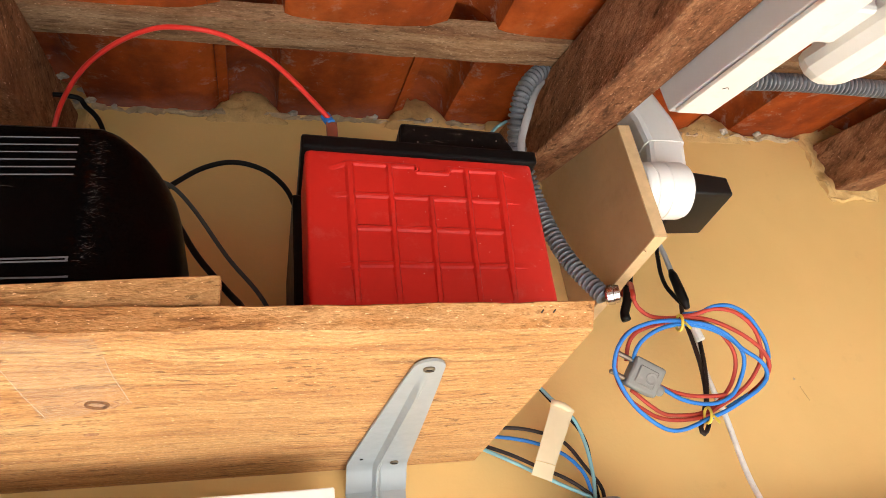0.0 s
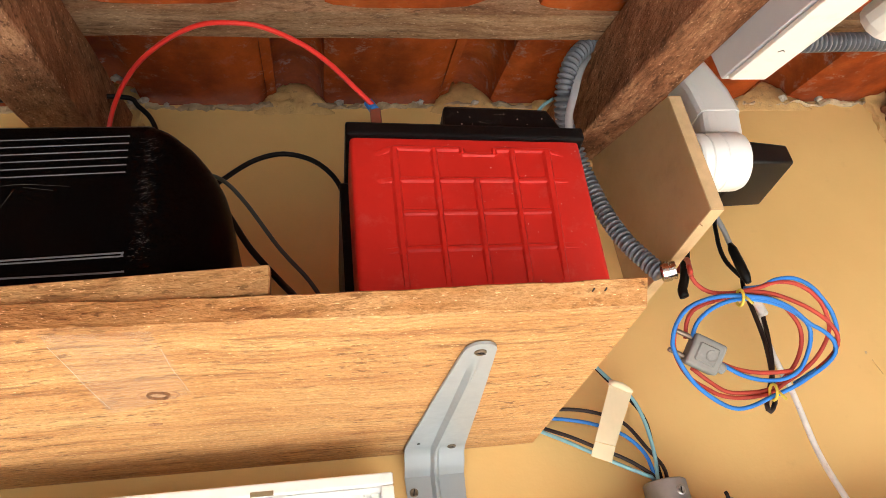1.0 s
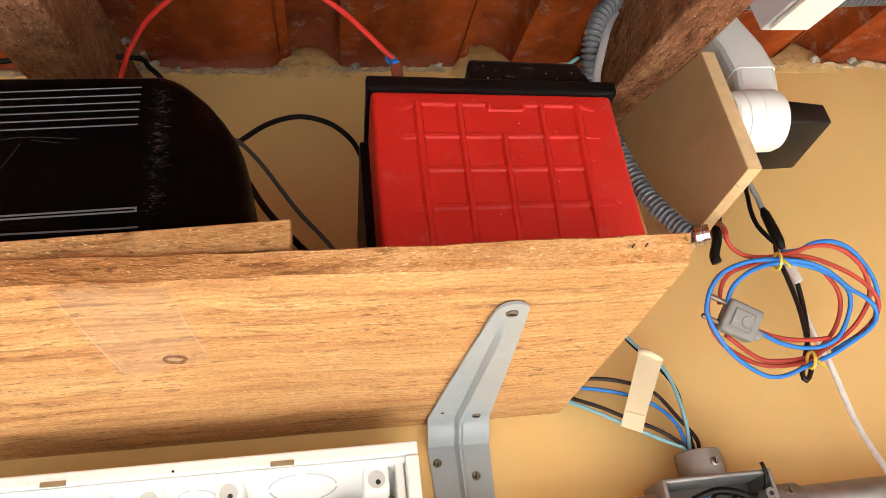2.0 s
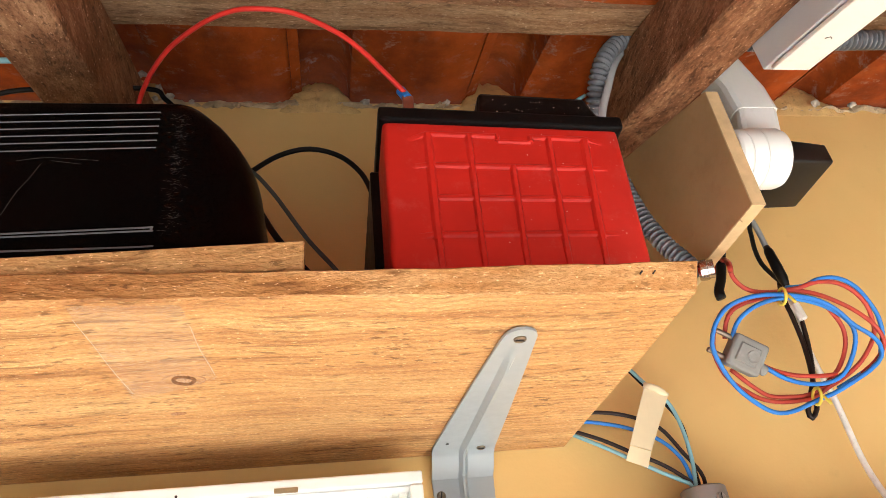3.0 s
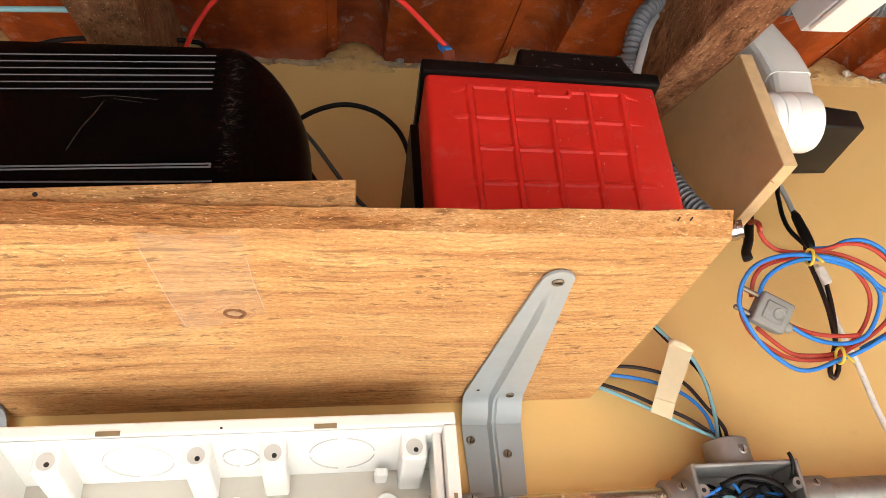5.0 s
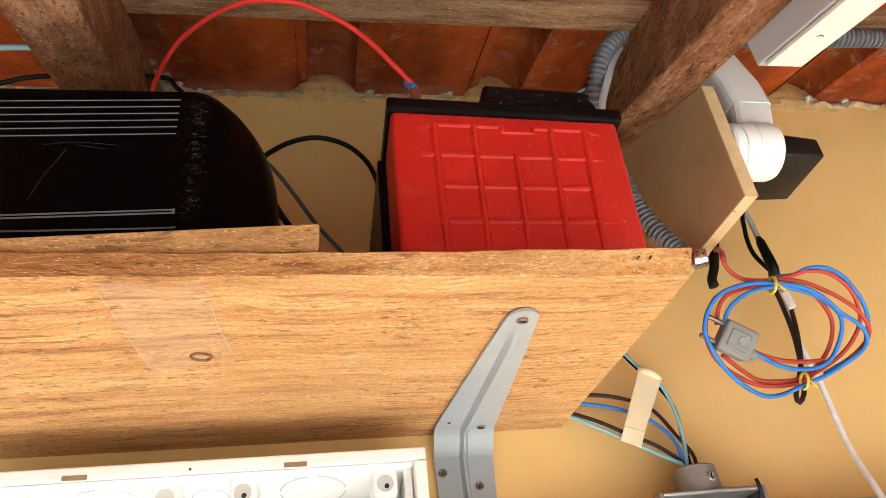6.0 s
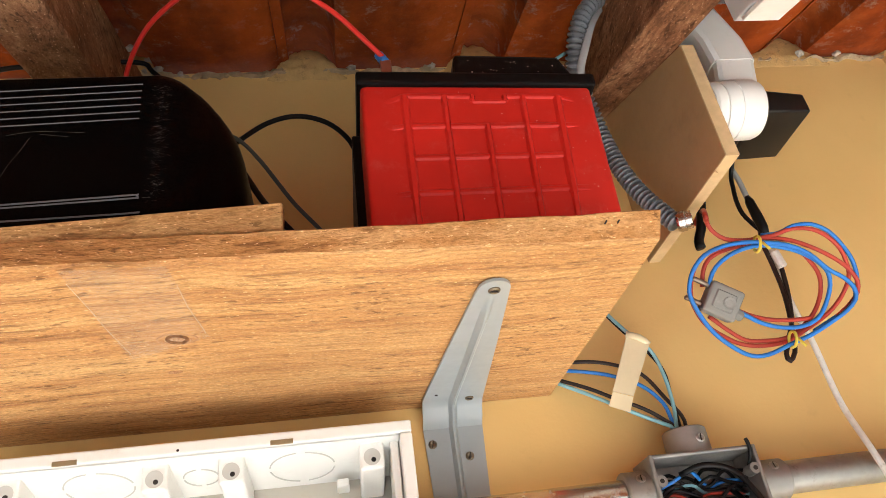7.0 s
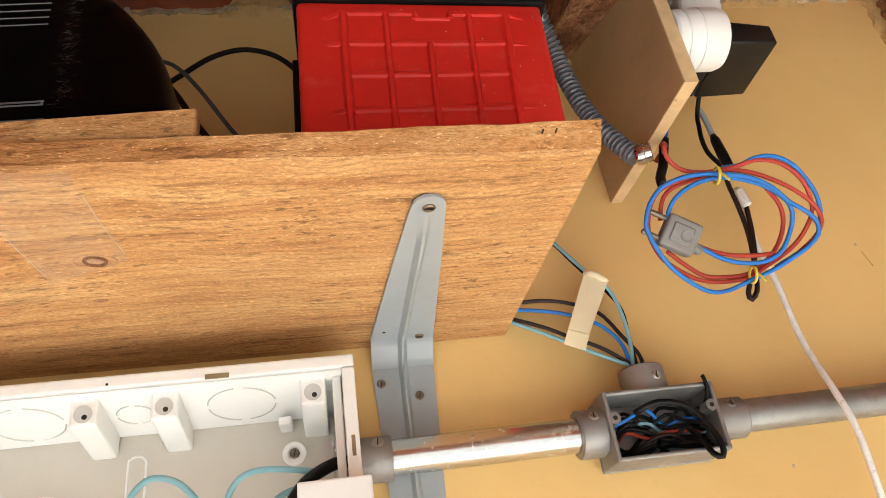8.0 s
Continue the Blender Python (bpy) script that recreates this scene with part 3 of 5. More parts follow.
def make_bracket(label):
    """Pressed steel L bracket about x = 0: tapered arm under the board, leg down the wall, raised rib."""
    t = thing("shelf_bracket", label, "bracket", "shelf brackets")
    bm = bmesh.new()
    zb, th, yb = SHELF_Z - 0.0005, 0.0022, WALL_Y - 0.0008
    # (centre x, half width, y, z, outward normal y, z) along the strip
    st = []
    for a in (10, 22, 34, 46, 58, 70, 82):
        st.append((0.0, 0.0095 * math.sin(radians(a)), 0.398 + 0.0105 * (1 - math.cos(radians(a))), zb, 0.0, -1.0))
    for i in range(2, 25):
        s = i / 24
        y = 0.398 + (0.585 - 0.398) * s
        hw = 0.0085 + (0.0235 - 0.0085) * s ** 0.9
        st.append((-0.005 * s, hw, y, zb, 0.0, -1.0))
    for a in (20, 45, 70):
        w = radians(a)
        st.append((-0.005, 0.0235, 0.585 + 0.016 * math.sin(w), zb - 0.016 * (1 - math.cos(w)), -math.sin(w), -math.cos(w)))
    for i in range(16):
        s = i / 15
        z = 1.861 - 0.29 * s
        st.append((-0.005, 0.0235 - 0.012 * s, yb, z, -1.0, 0.0))
    us = [-1, -0.8, -0.34, -0.2, -0.08, 0.08, 0.2, 0.34, 0.8, 1]
    ribs = [0, 0, 0, 0.45, 1, 1, 0.45, 0, 0, 0]
    outer, inner = [], []
    total = len(st)
    for i, (cx, hw, y, z, ny, nz) in enumerate(st):
        fade = min(1, max(0, (i - 7) / 4)) * min(1, (total - 1 - i) / 5)
        ro, ri = [], []
        for u, rb in zip(us, ribs):
            w = min(1.0, 0.010 / hw) if abs(u) < 0.5 else 1.0
            h = th + rb * 0.0042 * fade
            x = cx + u * hw * (w if abs(u) < 0.5 else 1)
            ro.append(bm.verts.new((x, y + ny * h, z + nz * h)))
            ri.append(bm.verts.new((x, y + ny * (h - 0.0018), z + nz * (h - 0.0018))))
        outer.append(ro)
        inner.append(ri)
    m = len(us)
    for i in range(total - 1):
        for k in range(m - 1):
            bm.faces.new((outer[i][k], outer[i][k + 1], outer[i + 1][k + 1], outer[i + 1][k]))
            bm.faces.new((inner[i][k], inner[i + 1][k], inner[i + 1][k + 1], inner[i][k + 1]))
        for k in (0, m - 1):
            bm.faces.new((outer[i][k], outer[i + 1][k], inner[i + 1][k], inner[i][k]))
    for i in (0, total - 1):
        for k in range(m - 1):
            bm.faces.new((outer[i][k], inner[i][k], inner[i][k + 1], outer[i][k + 1]))
    bmesh.ops.recalc_face_normals(bm, faces=bm.faces[:])
    body = part("bracket_plate", bm, M_STEEL, t, smooth=True)
    body.data.set_sharp_from_angle(angle=radians(40))
    screw(t, (0.0, 0.409, zb - 0.0022), (0, 0, -1), 0.0036)
    screw(t, (0.0078, 0.587, zb - 0.0022), (0, -0.1, -1), 0.0034)
    screw(t, (-0.0225, 0.6072, 1.849), (0, -1, 0), 0.0034)
    screw(t, (0.005, 0.6072, 1.8375), (0, -1, 0), 0.0034)
    part("bolt_hole", rod((-0.019, 0.575, zb - 0.0026), (-0.019, 0.575, zb - 0.001), 0.0012, 10), M_HOLE, t)
    return t


bracket = make_bracket("grey-painted pressed steel shelf bracket screwed to board and wall")
bracket.location.x = 0.08
copy_thing(bracket, Matrix.Translation((-0.293, 0, 0)))

lath = box(-0.297, -0.033, FRONT_Y + 0.003, FRONT_Y + 0.013, SHELF_Z + SHELF_T, 1.9165, 0.0008, 1)
for v in lath.verts:
    if v.co.z > 1.9:
        v.co.z += (v.co.x + 0.033) * 0.045 - 0.003
    else:
        v.co.z += 0.0028
roughen(lath, 0.0006, 50, 2)
lt = thing("wooden_lath", "thin sawn wooden lath standing along the shelf's front edge", "lath")
part("strip", lath, M_LATH, lt)
part("nail", rod((-0.185, FRONT_Y + 0.0024, 1.902), (-0.185, FRONT_Y + 0.006, 1.902), 0.0012, 10), M_HOLE, lt)


# ---- battery ----
def make_battery():
    t = thing("car_battery", "red lead-acid battery with black lid, standing on the shelf", "battery")
    x0, x1, y0, y1, z0, z1 = 0.0155, 0.1755, 0.413, 0.592, SHELF_Z + SHELF_T, 2.0388
    cx = (x0 + x1) / 2

    def lean(ob):
        for v in ob.data.vertices:
            k = (v.co.z - z0) / (z1 - z0)
            v.co.z -= (v.co.x - cx) * 0.048 * k
            v.co.x += 0.003 * (k - 1) - (v.co.x - cx) * 0.02 * (1 - k)
        return ob

    case = lean(part("case", box(x0, x1, y0, y1, z0, z1, 0.004, 3), M_RED, t, smooth=True))
    case.data.set_sharp_from_angle(angle=radians(35))
    yr = y0 - 0.0018

    def rib(xa, za, xb, zb, w=0.0014, taper=0.0):
        bm = bmesh.new()
        level = abs(zb - za) < abs(xb - xa)
        yr, yb = (y0 - 0.0011, y0 + 0.0004) if level else (y0 - 0.0023, y0 + 0.0008)
        d = Vector((xb - xa, 0, zb - za))
        nrm = Vector((-d.z, 0, d.x)).normalized()
        a, b = Vector((xa, 0, za)), Vector((xb, 0, zb))
        v = []
        for p in (a, b):
            for s, yy in ((-2.3, yb), (-0.8, yr), (0.8, yr), (2.3, yb)):
                q = p + nrm * w * s
                v.append(bm.verts.new((q.x, yy, q.z)))
        for k in range(3):
            bm.faces.new((v[k], v[k + 1], v[k + 5], v[k + 4]))
        bm.faces.new((v[0], v[4], v[7], v[3]))
        bm.faces.new(v[0:4][::-1])
        bm.faces.new(v[4:8])
        bmesh.ops.recalc_face_normals(bm, faces=bm.faces[:])
        if taper:
            for q in (v[5], v[6]):
                q.co.y = y0 + 0.0002
        return lean(part("moulded_rib", bm, M_RED, t))

    zs = (2.0015, 1.976, 1.949)
    xs = (0.0445, 0.0715, 0.0985, 0.1256, 0.1500)
    zt = 2.0275

    def at(i, z):
        """A column's x at a height: the grid narrows towards the foot."""
        return xs[0] + (xs[i] - xs[0]) * (1 - 0.034 * (zt - z) / 0.0785)
    for i, x in enumerate(xs):
        top = zs[0] if i == 2 else zt - 0.001
        rib(at(i, top), top, at(i, 1.945), 1.945, 0.0017 if i in (0, 4) else 0.0013)
        rib(at(i, 1.945), 1.945, at(i, 1.914), 1.914, 0.0013, 1)
    for j, z in enumerate(zs):
        rib(xs[0], z, at(4, z), z, 0.0013)
        if j == 1:
            continue
        ext = 0.015
        rib(xs[0], z, xs[0] - ext, z - 0.001, 0.0013, 1)
        rib(at(4, z), z, at(4, z) + ext, z - 0.001, 0.0013, 1)
    # frame below the lid with a notch
    rib(xs[0], zt, 0.0905, zt, 0.0013)
    rib(0.0905, zt, 0.0905, zt - 0.0045, 0.0011)
    rib(0.0905, zt - 0.0045, 0.113, zt - 0.0045, 0.001)
    rib(0.113, zt - 0.0045, 0.113, zt, 0.0011)
    rib(0.113, zt, xs[4], zt, 0.0013)
    rib(xs[0], zt, xs[0] - 0.016, zt - 0.0065, 0.0013, 1)
    rib(xs[4], zt, xs[4] + 0.014, zt - 0.005, 0.0013, 1)
    lid = lean(part("lid", box(x0 - 0.0025, x1 + 0.0035, y0 - 0.004, y1 + 0.003, z1 - 0.003, z1 + 0.0080, 0.002, 2), M_LID, t, "black plastic lid"))
    flap = lean(part("end_strip", box(x0 - 0.006, x0 + 0.001, y0 + 0.05, y1, z0 + 0.004, z1 - 0.003, 0.001, 1), M_LID, t, "black strip down the battery's side"))
    cap = lean(part("vent_cover", box(0.081, 0.166, y0 + 0.001, y1 - 0.03, z1 + 0.0080, z1 + 0.0298, 0.003, 2), M_LID, t, "black raised vent cover"))
    for v in cap.data.vertices:
        if v.co.z > z1 + 0.02:
            v.co.x += 0.0015 if v.co.x < 0.12 else -0.007
    lean(part("vent_knob", rod((0.121, y0 + 0.012, z1 + 0.0292), (0.121, y0 + 0.012, z1 + 0.0318), 0.004, 16), M_LID, t))
    spat = bmesh.new()
    rs = random.Random(5)
    for i in range(45):
        x = x0 + 0.006 + (x1 - x0 - 0.010) * rs.random() ** 0.3
        z = rs.uniform(z0 + 0.01, z1 - 0.006)
        rr = rs.uniform(0.00015, 0.0005)
        spat.faces.new([spat.verts.new((x + rr * math.cos(a), y0 - 0.0002, z + rr * (0.7 + 0.5 * rs.random()) * math.sin(a))) for a in [k * math.pi / 3 for k in range(6)]])
    for i in range(22):
        x, z = rs.uniform(0.09, 0.165), rs.uniform(z1 + 0.010, z1 + 0.024)
        rr = rs.uniform(0.0002, 0.0006)
        spat.faces.new([spat.verts.new((x + rr * math.cos(a), y0 + 0.0007, z + rr * math.sin(a))) for a in [k * math.pi / 3 for k in range(6)]])
    tagged(lean(part("paint_spatter", spat, M_MORTARPALE, t, "fine pale paint spatter")), kind="stuff")
    post = part("terminal_post", rod((0.037, 0.44, z1 + 0.008), (0.037, 0.44, z1 + 0.022), 0.008, 20, 0.001), M_CAST, t, "grey lead terminal post")
    part("terminal_clamp", box(0.027, 0.047, 0.426, 0.446, z1 + 0.010, z1 + 0.0155, 0.001, 1), M_COPPER, t, "brown oxidised terminal clamp")
    return t


make_battery()

# ---- battery cables ----
rc = thing("battery_cable", "red insulated battery cable arching from the terminal", "cable")
part("insulation", tube([(-0.174, 0.54, 2.02), (-0.172, 0.52, 2.07), (-0.166, 0.50, 2.125), (-0.156, 0.480, 2.142), (-0.138, 0.457, 2.152), (-0.113, 0.436, 2.156), (-0.088, 0.42, 2.154), (-0.067, 0.412, 2.148), (-0.042, 0.41, 2.142), (-0.014, 0.412, 2.127), (0.005, 0.416, 2.112), (0.021, 0.422, 2.096), (0.035, 0.428, 2.082)], 0.0019, 14), W_RED, rc, smooth=True)
part("crimp_sleeve", rod((0.0325, 0.4315, 2.088), (0.0365, 0.429, 2.0775), 0.0036, 16, 0.0006), W_BLUE, rc, "blue crimp sleeve")
part("cable_lug", box(0.0325, 0.0405, 0.427, 0.4295, 2.053, 2.079, 0.0008, 1), M_COPPER, rc, "brown copper cable lug")
bc = thing("battery_cable", "black cable looping from the battery to the case", "cable")
part("insulation", tube([(-0.125, 0.56, 2.06), (-0.105, 0.56, 2.10), (-0.083, 0.56, 2.1215), (-0.06, 0.56, 2.139), (-0.035, 0.56, 2.146), (-0.01, 0.56, 2.1385), (0.008, 0.56, 2.1205), (0.017, 0.56, 2.098), (0.021, 0.56, 2.07), (0.026, 0.565, 2.052)], 0.0023, 12), W_BLACK, bc, smooth=True)
bd = thing("power_cable", "thin black cable drooping to the shelf behind the case", "cable")
part("insulation", tube([(-0.095, 0.50, 2.07), (-0.076, 0.50, 2.045), (-0.057, 0.5, 2.01), (-0.036, 0.5, 1.981), (-0.024, 0.48, 1.955), (-0.018, 0.44, 1.915), (-0.016, 0.41, 1.899), (-0.008, 0.395, 1.897), (0.004, 0.40, 1.8968)], 0.0024, 12), W_BLACK, bd, smooth=True)
be = thing("power_cable", "thin grey-green cable drooping to the shelf", "cable")
part("insulation", tube([(-0.1, 0.505, 2.085), (-0.079, 0.5, 2.073), (-0.061, 0.5, 2.051), (-0.036, 0.5, 2.009), (-0.012, 0.5, 1.975), (0.005, 0.49, 1.93), (0.01, 0.47, 1.8965)], 0.0016, 10), surface("grey_green_insulation", (0.06, 0.075, 0.07), 0.45), be, smooth=True)


# ---- black case of the power supply ----
def make_power_supply():
    t = thing("power_supply", "scratched glossy black power supply case on the shelf", "power supply")
    x0, x1, y0, y1, z0, z1 = -0.288, -0.0575, 0.374, 0.585, SHELF_Z + SHELF_T, 2.022
    bm = bmesh.new()
    nz = 26
    rings = []
    for j in range(nz + 1):
        s = j / nz
        z = z0 + (z1 - z0) * s
        # the right end narrows in a long curve towards the top
        k = max(0.0, (s - 0.15) / 0.85)
        xr = x1 - 0.001 * k - 0.0255 * k ** 6
        inset = 0.0 if s < 0.93 else 0.006 * ((s - 0.93) / 0.07) ** 2
        loop = [(x0 + inset, y0 + inset), (-0.24, y0 + inset), (-0.2, y0 + inset), (-0.104, y0 + inset)]
        for i in range(1, 11):
            a = radians(90 * i / 10)
            rx, ry = xr - inset + 0.104, 0.05
            loop.append((-0.104 + rx * math.sin(a), y0 + inset + ry * (1 - math.cos(a))))
        loop += [(xr - inset, y1 - 0.02), (xr - 0.02, y1 - inset), (x0 + inset, y1 - inset)]
        rings.append([bm.verts.new((x, y, z)) for x, y in loop])
    m = len(rings[0])
    for a, b in zip(rings, rings[1:]):
        for k in range(m):
            bm.faces.new((a[k], a[(k + 1) % m], b[(k + 1) % m], b[k]))
    bm.faces.new(rings[0][::-1])
    bm.faces.new(rings[-1])
    bmesh.ops.recalc_face_normals(bm, faces=bm.faces[:])
    body = part("case", bm, M_BLACK, t, smooth=True)
    body.data.set_sharp_from_angle(angle=radians(30))
    tilt = 0.035
    for k in range(6):
        z = 2.0095 - k * 0.0052
        part("groove", tube([(-0.284, y0 - 0.0001, z - 0.172 * tilt), (-0.112, y0 - 0.0001, z)], 0.00033, 6, step=0.05), M_RIB, t, "pale edge of a moulded groove")
    za, zb = 1.9305, 1.9285
    pts = [(-0.284, za - 0.174 * tilt), (-0.2, za - 0.09 * tilt), (-0.116, za - 0.006 * tilt), (-0.110, za), (-0.1085, (za + zb) / 2), (-0.110, zb), (-0.116, zb - 0.006 * tilt), (-0.2, zb - 0.09 * tilt), (-0.284, zb - 0.174 * tilt)]
    part("trim_line", tube([(x, y0 - 0.0001, z) for x, z in pts], 0.00048, 6, step=0.004), M_RIB, t, "pale moulded trim line")
    part("trim_line", tube([(-0.284, y0 - 0.0001, 1.9160), (-0.2, y0 - 0.0001, 1.9175), (-0.115, y0 - 0.0001, 1.9188), (-0.108, y0 - 0.0001, 1.9195)], 0.0005, 6, step=0.004), M_RIB, t, "pale moulded trim line")
    r = random.Random(8)
    sc = bmesh.new()
    for i in range(260):
        z = r.uniform(1.925, 2.008)
        w = r.uniform(0.0004, 0.0036) * (0.3 + 0.9 * r.random() ** 2)
        x = -0.1005 + 0.0016 * noise.noise(Vector((z * 90, 0, 0))) + r.gauss(0, 0.0026)
        h = r.uniform(0.00006, 0.00022)
        dz = r.uniform(-0.0012, 0.0022)
        xa, xb = x - w / 2, x + w / 2

        def yy(q):
            return y0 - 0.0002 if q < -0.104 else y0 - 0.0002 + 0.05 * (1 - math.sqrt(max(0, 1 - ((q + 0.104) / 0.047) ** 2)))
        v = [sc.verts.new(c) for c in ((xa, yy(xa), z), (xb, yy(xb), z + dz), (xb, yy(xb), z + dz + h), (xa, yy(xa), z + h))]
        sc.faces.new(v)
    tagged(part("scuff", sc, M_SCUFF, t, "pale scuffs on the worn corner"), kind="stuff").visible_shadow = False
    for pts in ([(-0.168, 1.972), (-0.172, 1.962), (-0.176, 1.954), (-0.181, 1.938)], [(-0.18, 1.9745), (-0.165, 1.9765), (-0.14, 1.9745)], [(-0.163, 1.9745), (-0.148, 1.972)]):
        part("scratch", tube([(x, y0 - 0.00005, z) for x, z in pts], 0.0001, 5, step=0.003), M_SCUFF, t, "thin pale scratch")
    return t


make_power_supply()


# ---- cable routes ----
BLUE_A = [(0.2563, 0.5172, 1.9229), (0.2593, 0.5103, 1.9328), (0.2688, 0.5036, 1.9423), (0.2846, 0.5, 1.9474), (0.3015, 0.499, 1.9489), (0.3184, 0.4995, 1.9482), (0.3393, 0.5016, 1.9452), (0.3565, 0.5061, 1.9387), (0.372, 0.5133, 1.9285), (0.3857, 0.5178, 1.922), (0.3946, 0.5228, 1.9149), (0.3956, 0.528, 1.9074), (0.3876, 0.533, 1.9003), (0.3738, 0.5377, 1.8936), (0.358, 0.5423, 1.887), (0.3404, 0.5458, 1.882), (0.321, 0.5497, 1.8764), (0.3057, 0.5496, 1.8766), (0.2888, 0.5442, 1.8842), (0.274, 0.537, 1.8945), (0.2632, 0.5285, 1.9067), (0.257, 0.5212, 1.9171)]
BLUE_B = [(0.274, 0.5199, 1.9234), (0.2751, 0.5158, 1.9291), (0.28, 0.511, 1.9361), (0.2913, 0.5063, 1.9428), (0.3065, 0.5035, 1.9468), (0.3236, 0.5031, 1.9472), (0.3465, 0.5063, 1.9427), (0.3639, 0.5115, 1.9353), (0.3736, 0.5169, 1.9275), (0.3755, 0.5232, 1.9185), (0.3715, 0.5314, 1.9068), (0.3646, 0.5374, 1.8982), (0.3518, 0.5406, 1.8937), (0.3343, 0.5405, 1.8939), (0.317, 0.5377, 1.8978), (0.3037, 0.5336, 1.9037), (0.2953, 0.5308, 1.9078)]
BLUE_C = [(0.3212, 0.5035, 1.9568), (0.3347, 0.5006, 1.9563), (0.3464, 0.4979, 1.9602), (0.3619, 0.4976, 1.9607), (0.3776, 0.5016, 1.955), (0.3895, 0.5086, 1.9449), (0.3974, 0.5151, 1.9356), (0.4014, 0.5226, 1.9249), (0.4024, 0.5311, 1.9173), (0.3994, 0.5374, 1.9083), (0.3853, 0.5427, 1.9007), (0.3652, 0.5488, 1.892)]
RED_A = [(0.2731, 0.4897, 1.9707), (0.2741, 0.4927, 1.9664), (0.278, 0.4968, 1.9605), (0.2891, 0.5011, 1.9544), (0.306, 0.5023, 1.9527), (0.3231, 0.5018, 1.9535), (0.3442, 0.5037, 1.9507), (0.3636, 0.5078, 1.9448), (0.3793, 0.5124, 1.9383), (0.3931, 0.518, 1.9302), (0.4011, 0.524, 1.9216), (0.4011, 0.5293, 1.9141), (0.395, 0.5344, 1.9069), (0.383, 0.5397, 1.8992)]
RED_B = [(0.3164, 0.5032, 1.9543), (0.3299, 0.5007, 1.9548), (0.3453, 0.4984, 1.9582), (0.3628, 0.4993, 1.9568), (0.3765, 0.5033, 1.9511), (0.3863, 0.5088, 1.9433), (0.3923, 0.5157, 1.9364), (0.3952, 0.5221, 1.9273), (0.3922, 0.5283, 1.9184), (0.3842, 0.5354, 1.9083), (0.3722, 0.5413, 1.8999), (0.3543, 0.547, 1.8918), (0.3425, 0.5507, 1.8864), (0.321, 0.5519, 1.8847), (0.3017, 0.5503, 1.887), (0.2865, 0.5459, 1.8933), (0.2734, 0.5407, 1.9007), (0.2652, 0.5343, 1.9099), (0.2608, 0.527, 1.9203), (0.2622, 0.5179, 1.9333), (0.269, 0.511, 1.9432), (0.2803, 0.5076, 1.948), (0.2955, 0.5052, 1.9515), (0.3126, 0.5037, 1.9535)]
RED_C = [(0.2719, 0.526, 1.9274), (0.2731, 0.5189, 1.9375), (0.278, 0.514, 1.9446), (0.2894, 0.5107, 1.9492), (0.3086, 0.5087, 1.9521), (0.3316, 0.5084, 1.9526), (0.351, 0.5115, 1.9482), (0.3647, 0.5187, 1.9379), (0.3716, 0.5251, 1.9286), (0.3725, 0.5325, 1.9181), (0.3684, 0.5398, 1.9077), (0.3604, 0.5458, 1.8991), (0.3464, 0.5522, 1.89)]
RED_D = [(0.297, 0.5337, 1.9093), (0.3112, 0.5373, 1.9042), (0.3285, 0.5398, 1.9006), (0.348, 0.5405, 1.8995), (0.3618, 0.5402, 1.9)]
RED_E = [(0.2766, 0.5389, 1.9076), (0.2917, 0.5457, 1.8979), (0.3069, 0.551, 1.8903), (0.3224, 0.5521, 1.8887), (0.34, 0.5517, 1.8892), (0.3559, 0.5481, 1.8944), (0.3698, 0.5434, 1.9012)]
BLK_1 = [(0.371, 0.58, 2.07), (0.368, 0.58, 2.055), (0.366, 0.58, 2.041), (0.367, 0.58, 2.026), (0.372, 0.578, 2.012), (0.377, 0.575, 2.000)]
BLK_2 = [(0.379, 0.582, 2.01), (0.376, 0.582, 1.995), (0.377, 0.582, 1.972), (0.377, 0.582, 1.946), (0.374, 0.582, 1.923), (0.369, 0.582, 1.901), (0.365, 0.582, 1.888), (0.358, 0.582, 1.881), (0.357, 0.582, 1.887), (0.365, 0.582, 1.901), (0.374, 0.582, 1.918), (0.381, 0.582, 1.945), (0.385, 0.582, 1.972)]
GREYSTUB = [(0.374, 0.58, 2.078), (0.376, 0.579, 2.062), (0.375, 0.576, 2.041)]
WHITE = [(0.384, 0.585, 1.989), (0.384, 0.585, 1.976), (0.382, 0.585, 1.945), (0.383, 0.585, 1.924), (0.386, 0.585, 1.903), (0.387, 0.585, 1.89), (0.389, 0.585, 1.843), (0.387, 0.57, 1.801), (0.389, 0.565, 1.769), (0.391, 0.57, 1.726), (0.393, 0.58, 1.694)]
BLACKBITS = [(0.315, 0.555, 2.024), (0.311, 0.555, 2.012), (0.306, 0.555, 1.997), (0.3, 0.555, 1.985), (0.3, 0.555, 1.978)]
BLUEUP = [(0.324, 0.56, 2.04), (0.321, 0.56, 2.033), (0.317, 0.56, 2.025)]
FLEXUP = [(0.256, 0.47, 2.203), (0.238, 0.47, 2.192), (0.222, 0.472, 2.177), (0.213, 0.48, 2.161), (0.210, 0.495, 2.142), (0.217, 0.515, 2.132), (0.227, 0.53, 2.119), (0.235, 0.54, 2.096), (0.2422, 0.5402, 2.0588), (0.2505, 0.5352, 2.0257), (0.2604, 0.5284, 2.0004), (0.2666, 0.523, 1.985)]
FLAT = [(0.251, 0.48, 2.203), (0.231, 0.48, 2.175), (0.217, 0.48, 2.144), (0.205, 0.48, 2.114)]
LEFTPALE = [(-0.347, 0.5, 2.182), (-0.322, 0.5, 2.184), (-0.267, 0.5, 2.187), (-0.233, 0.5, 2.187)]
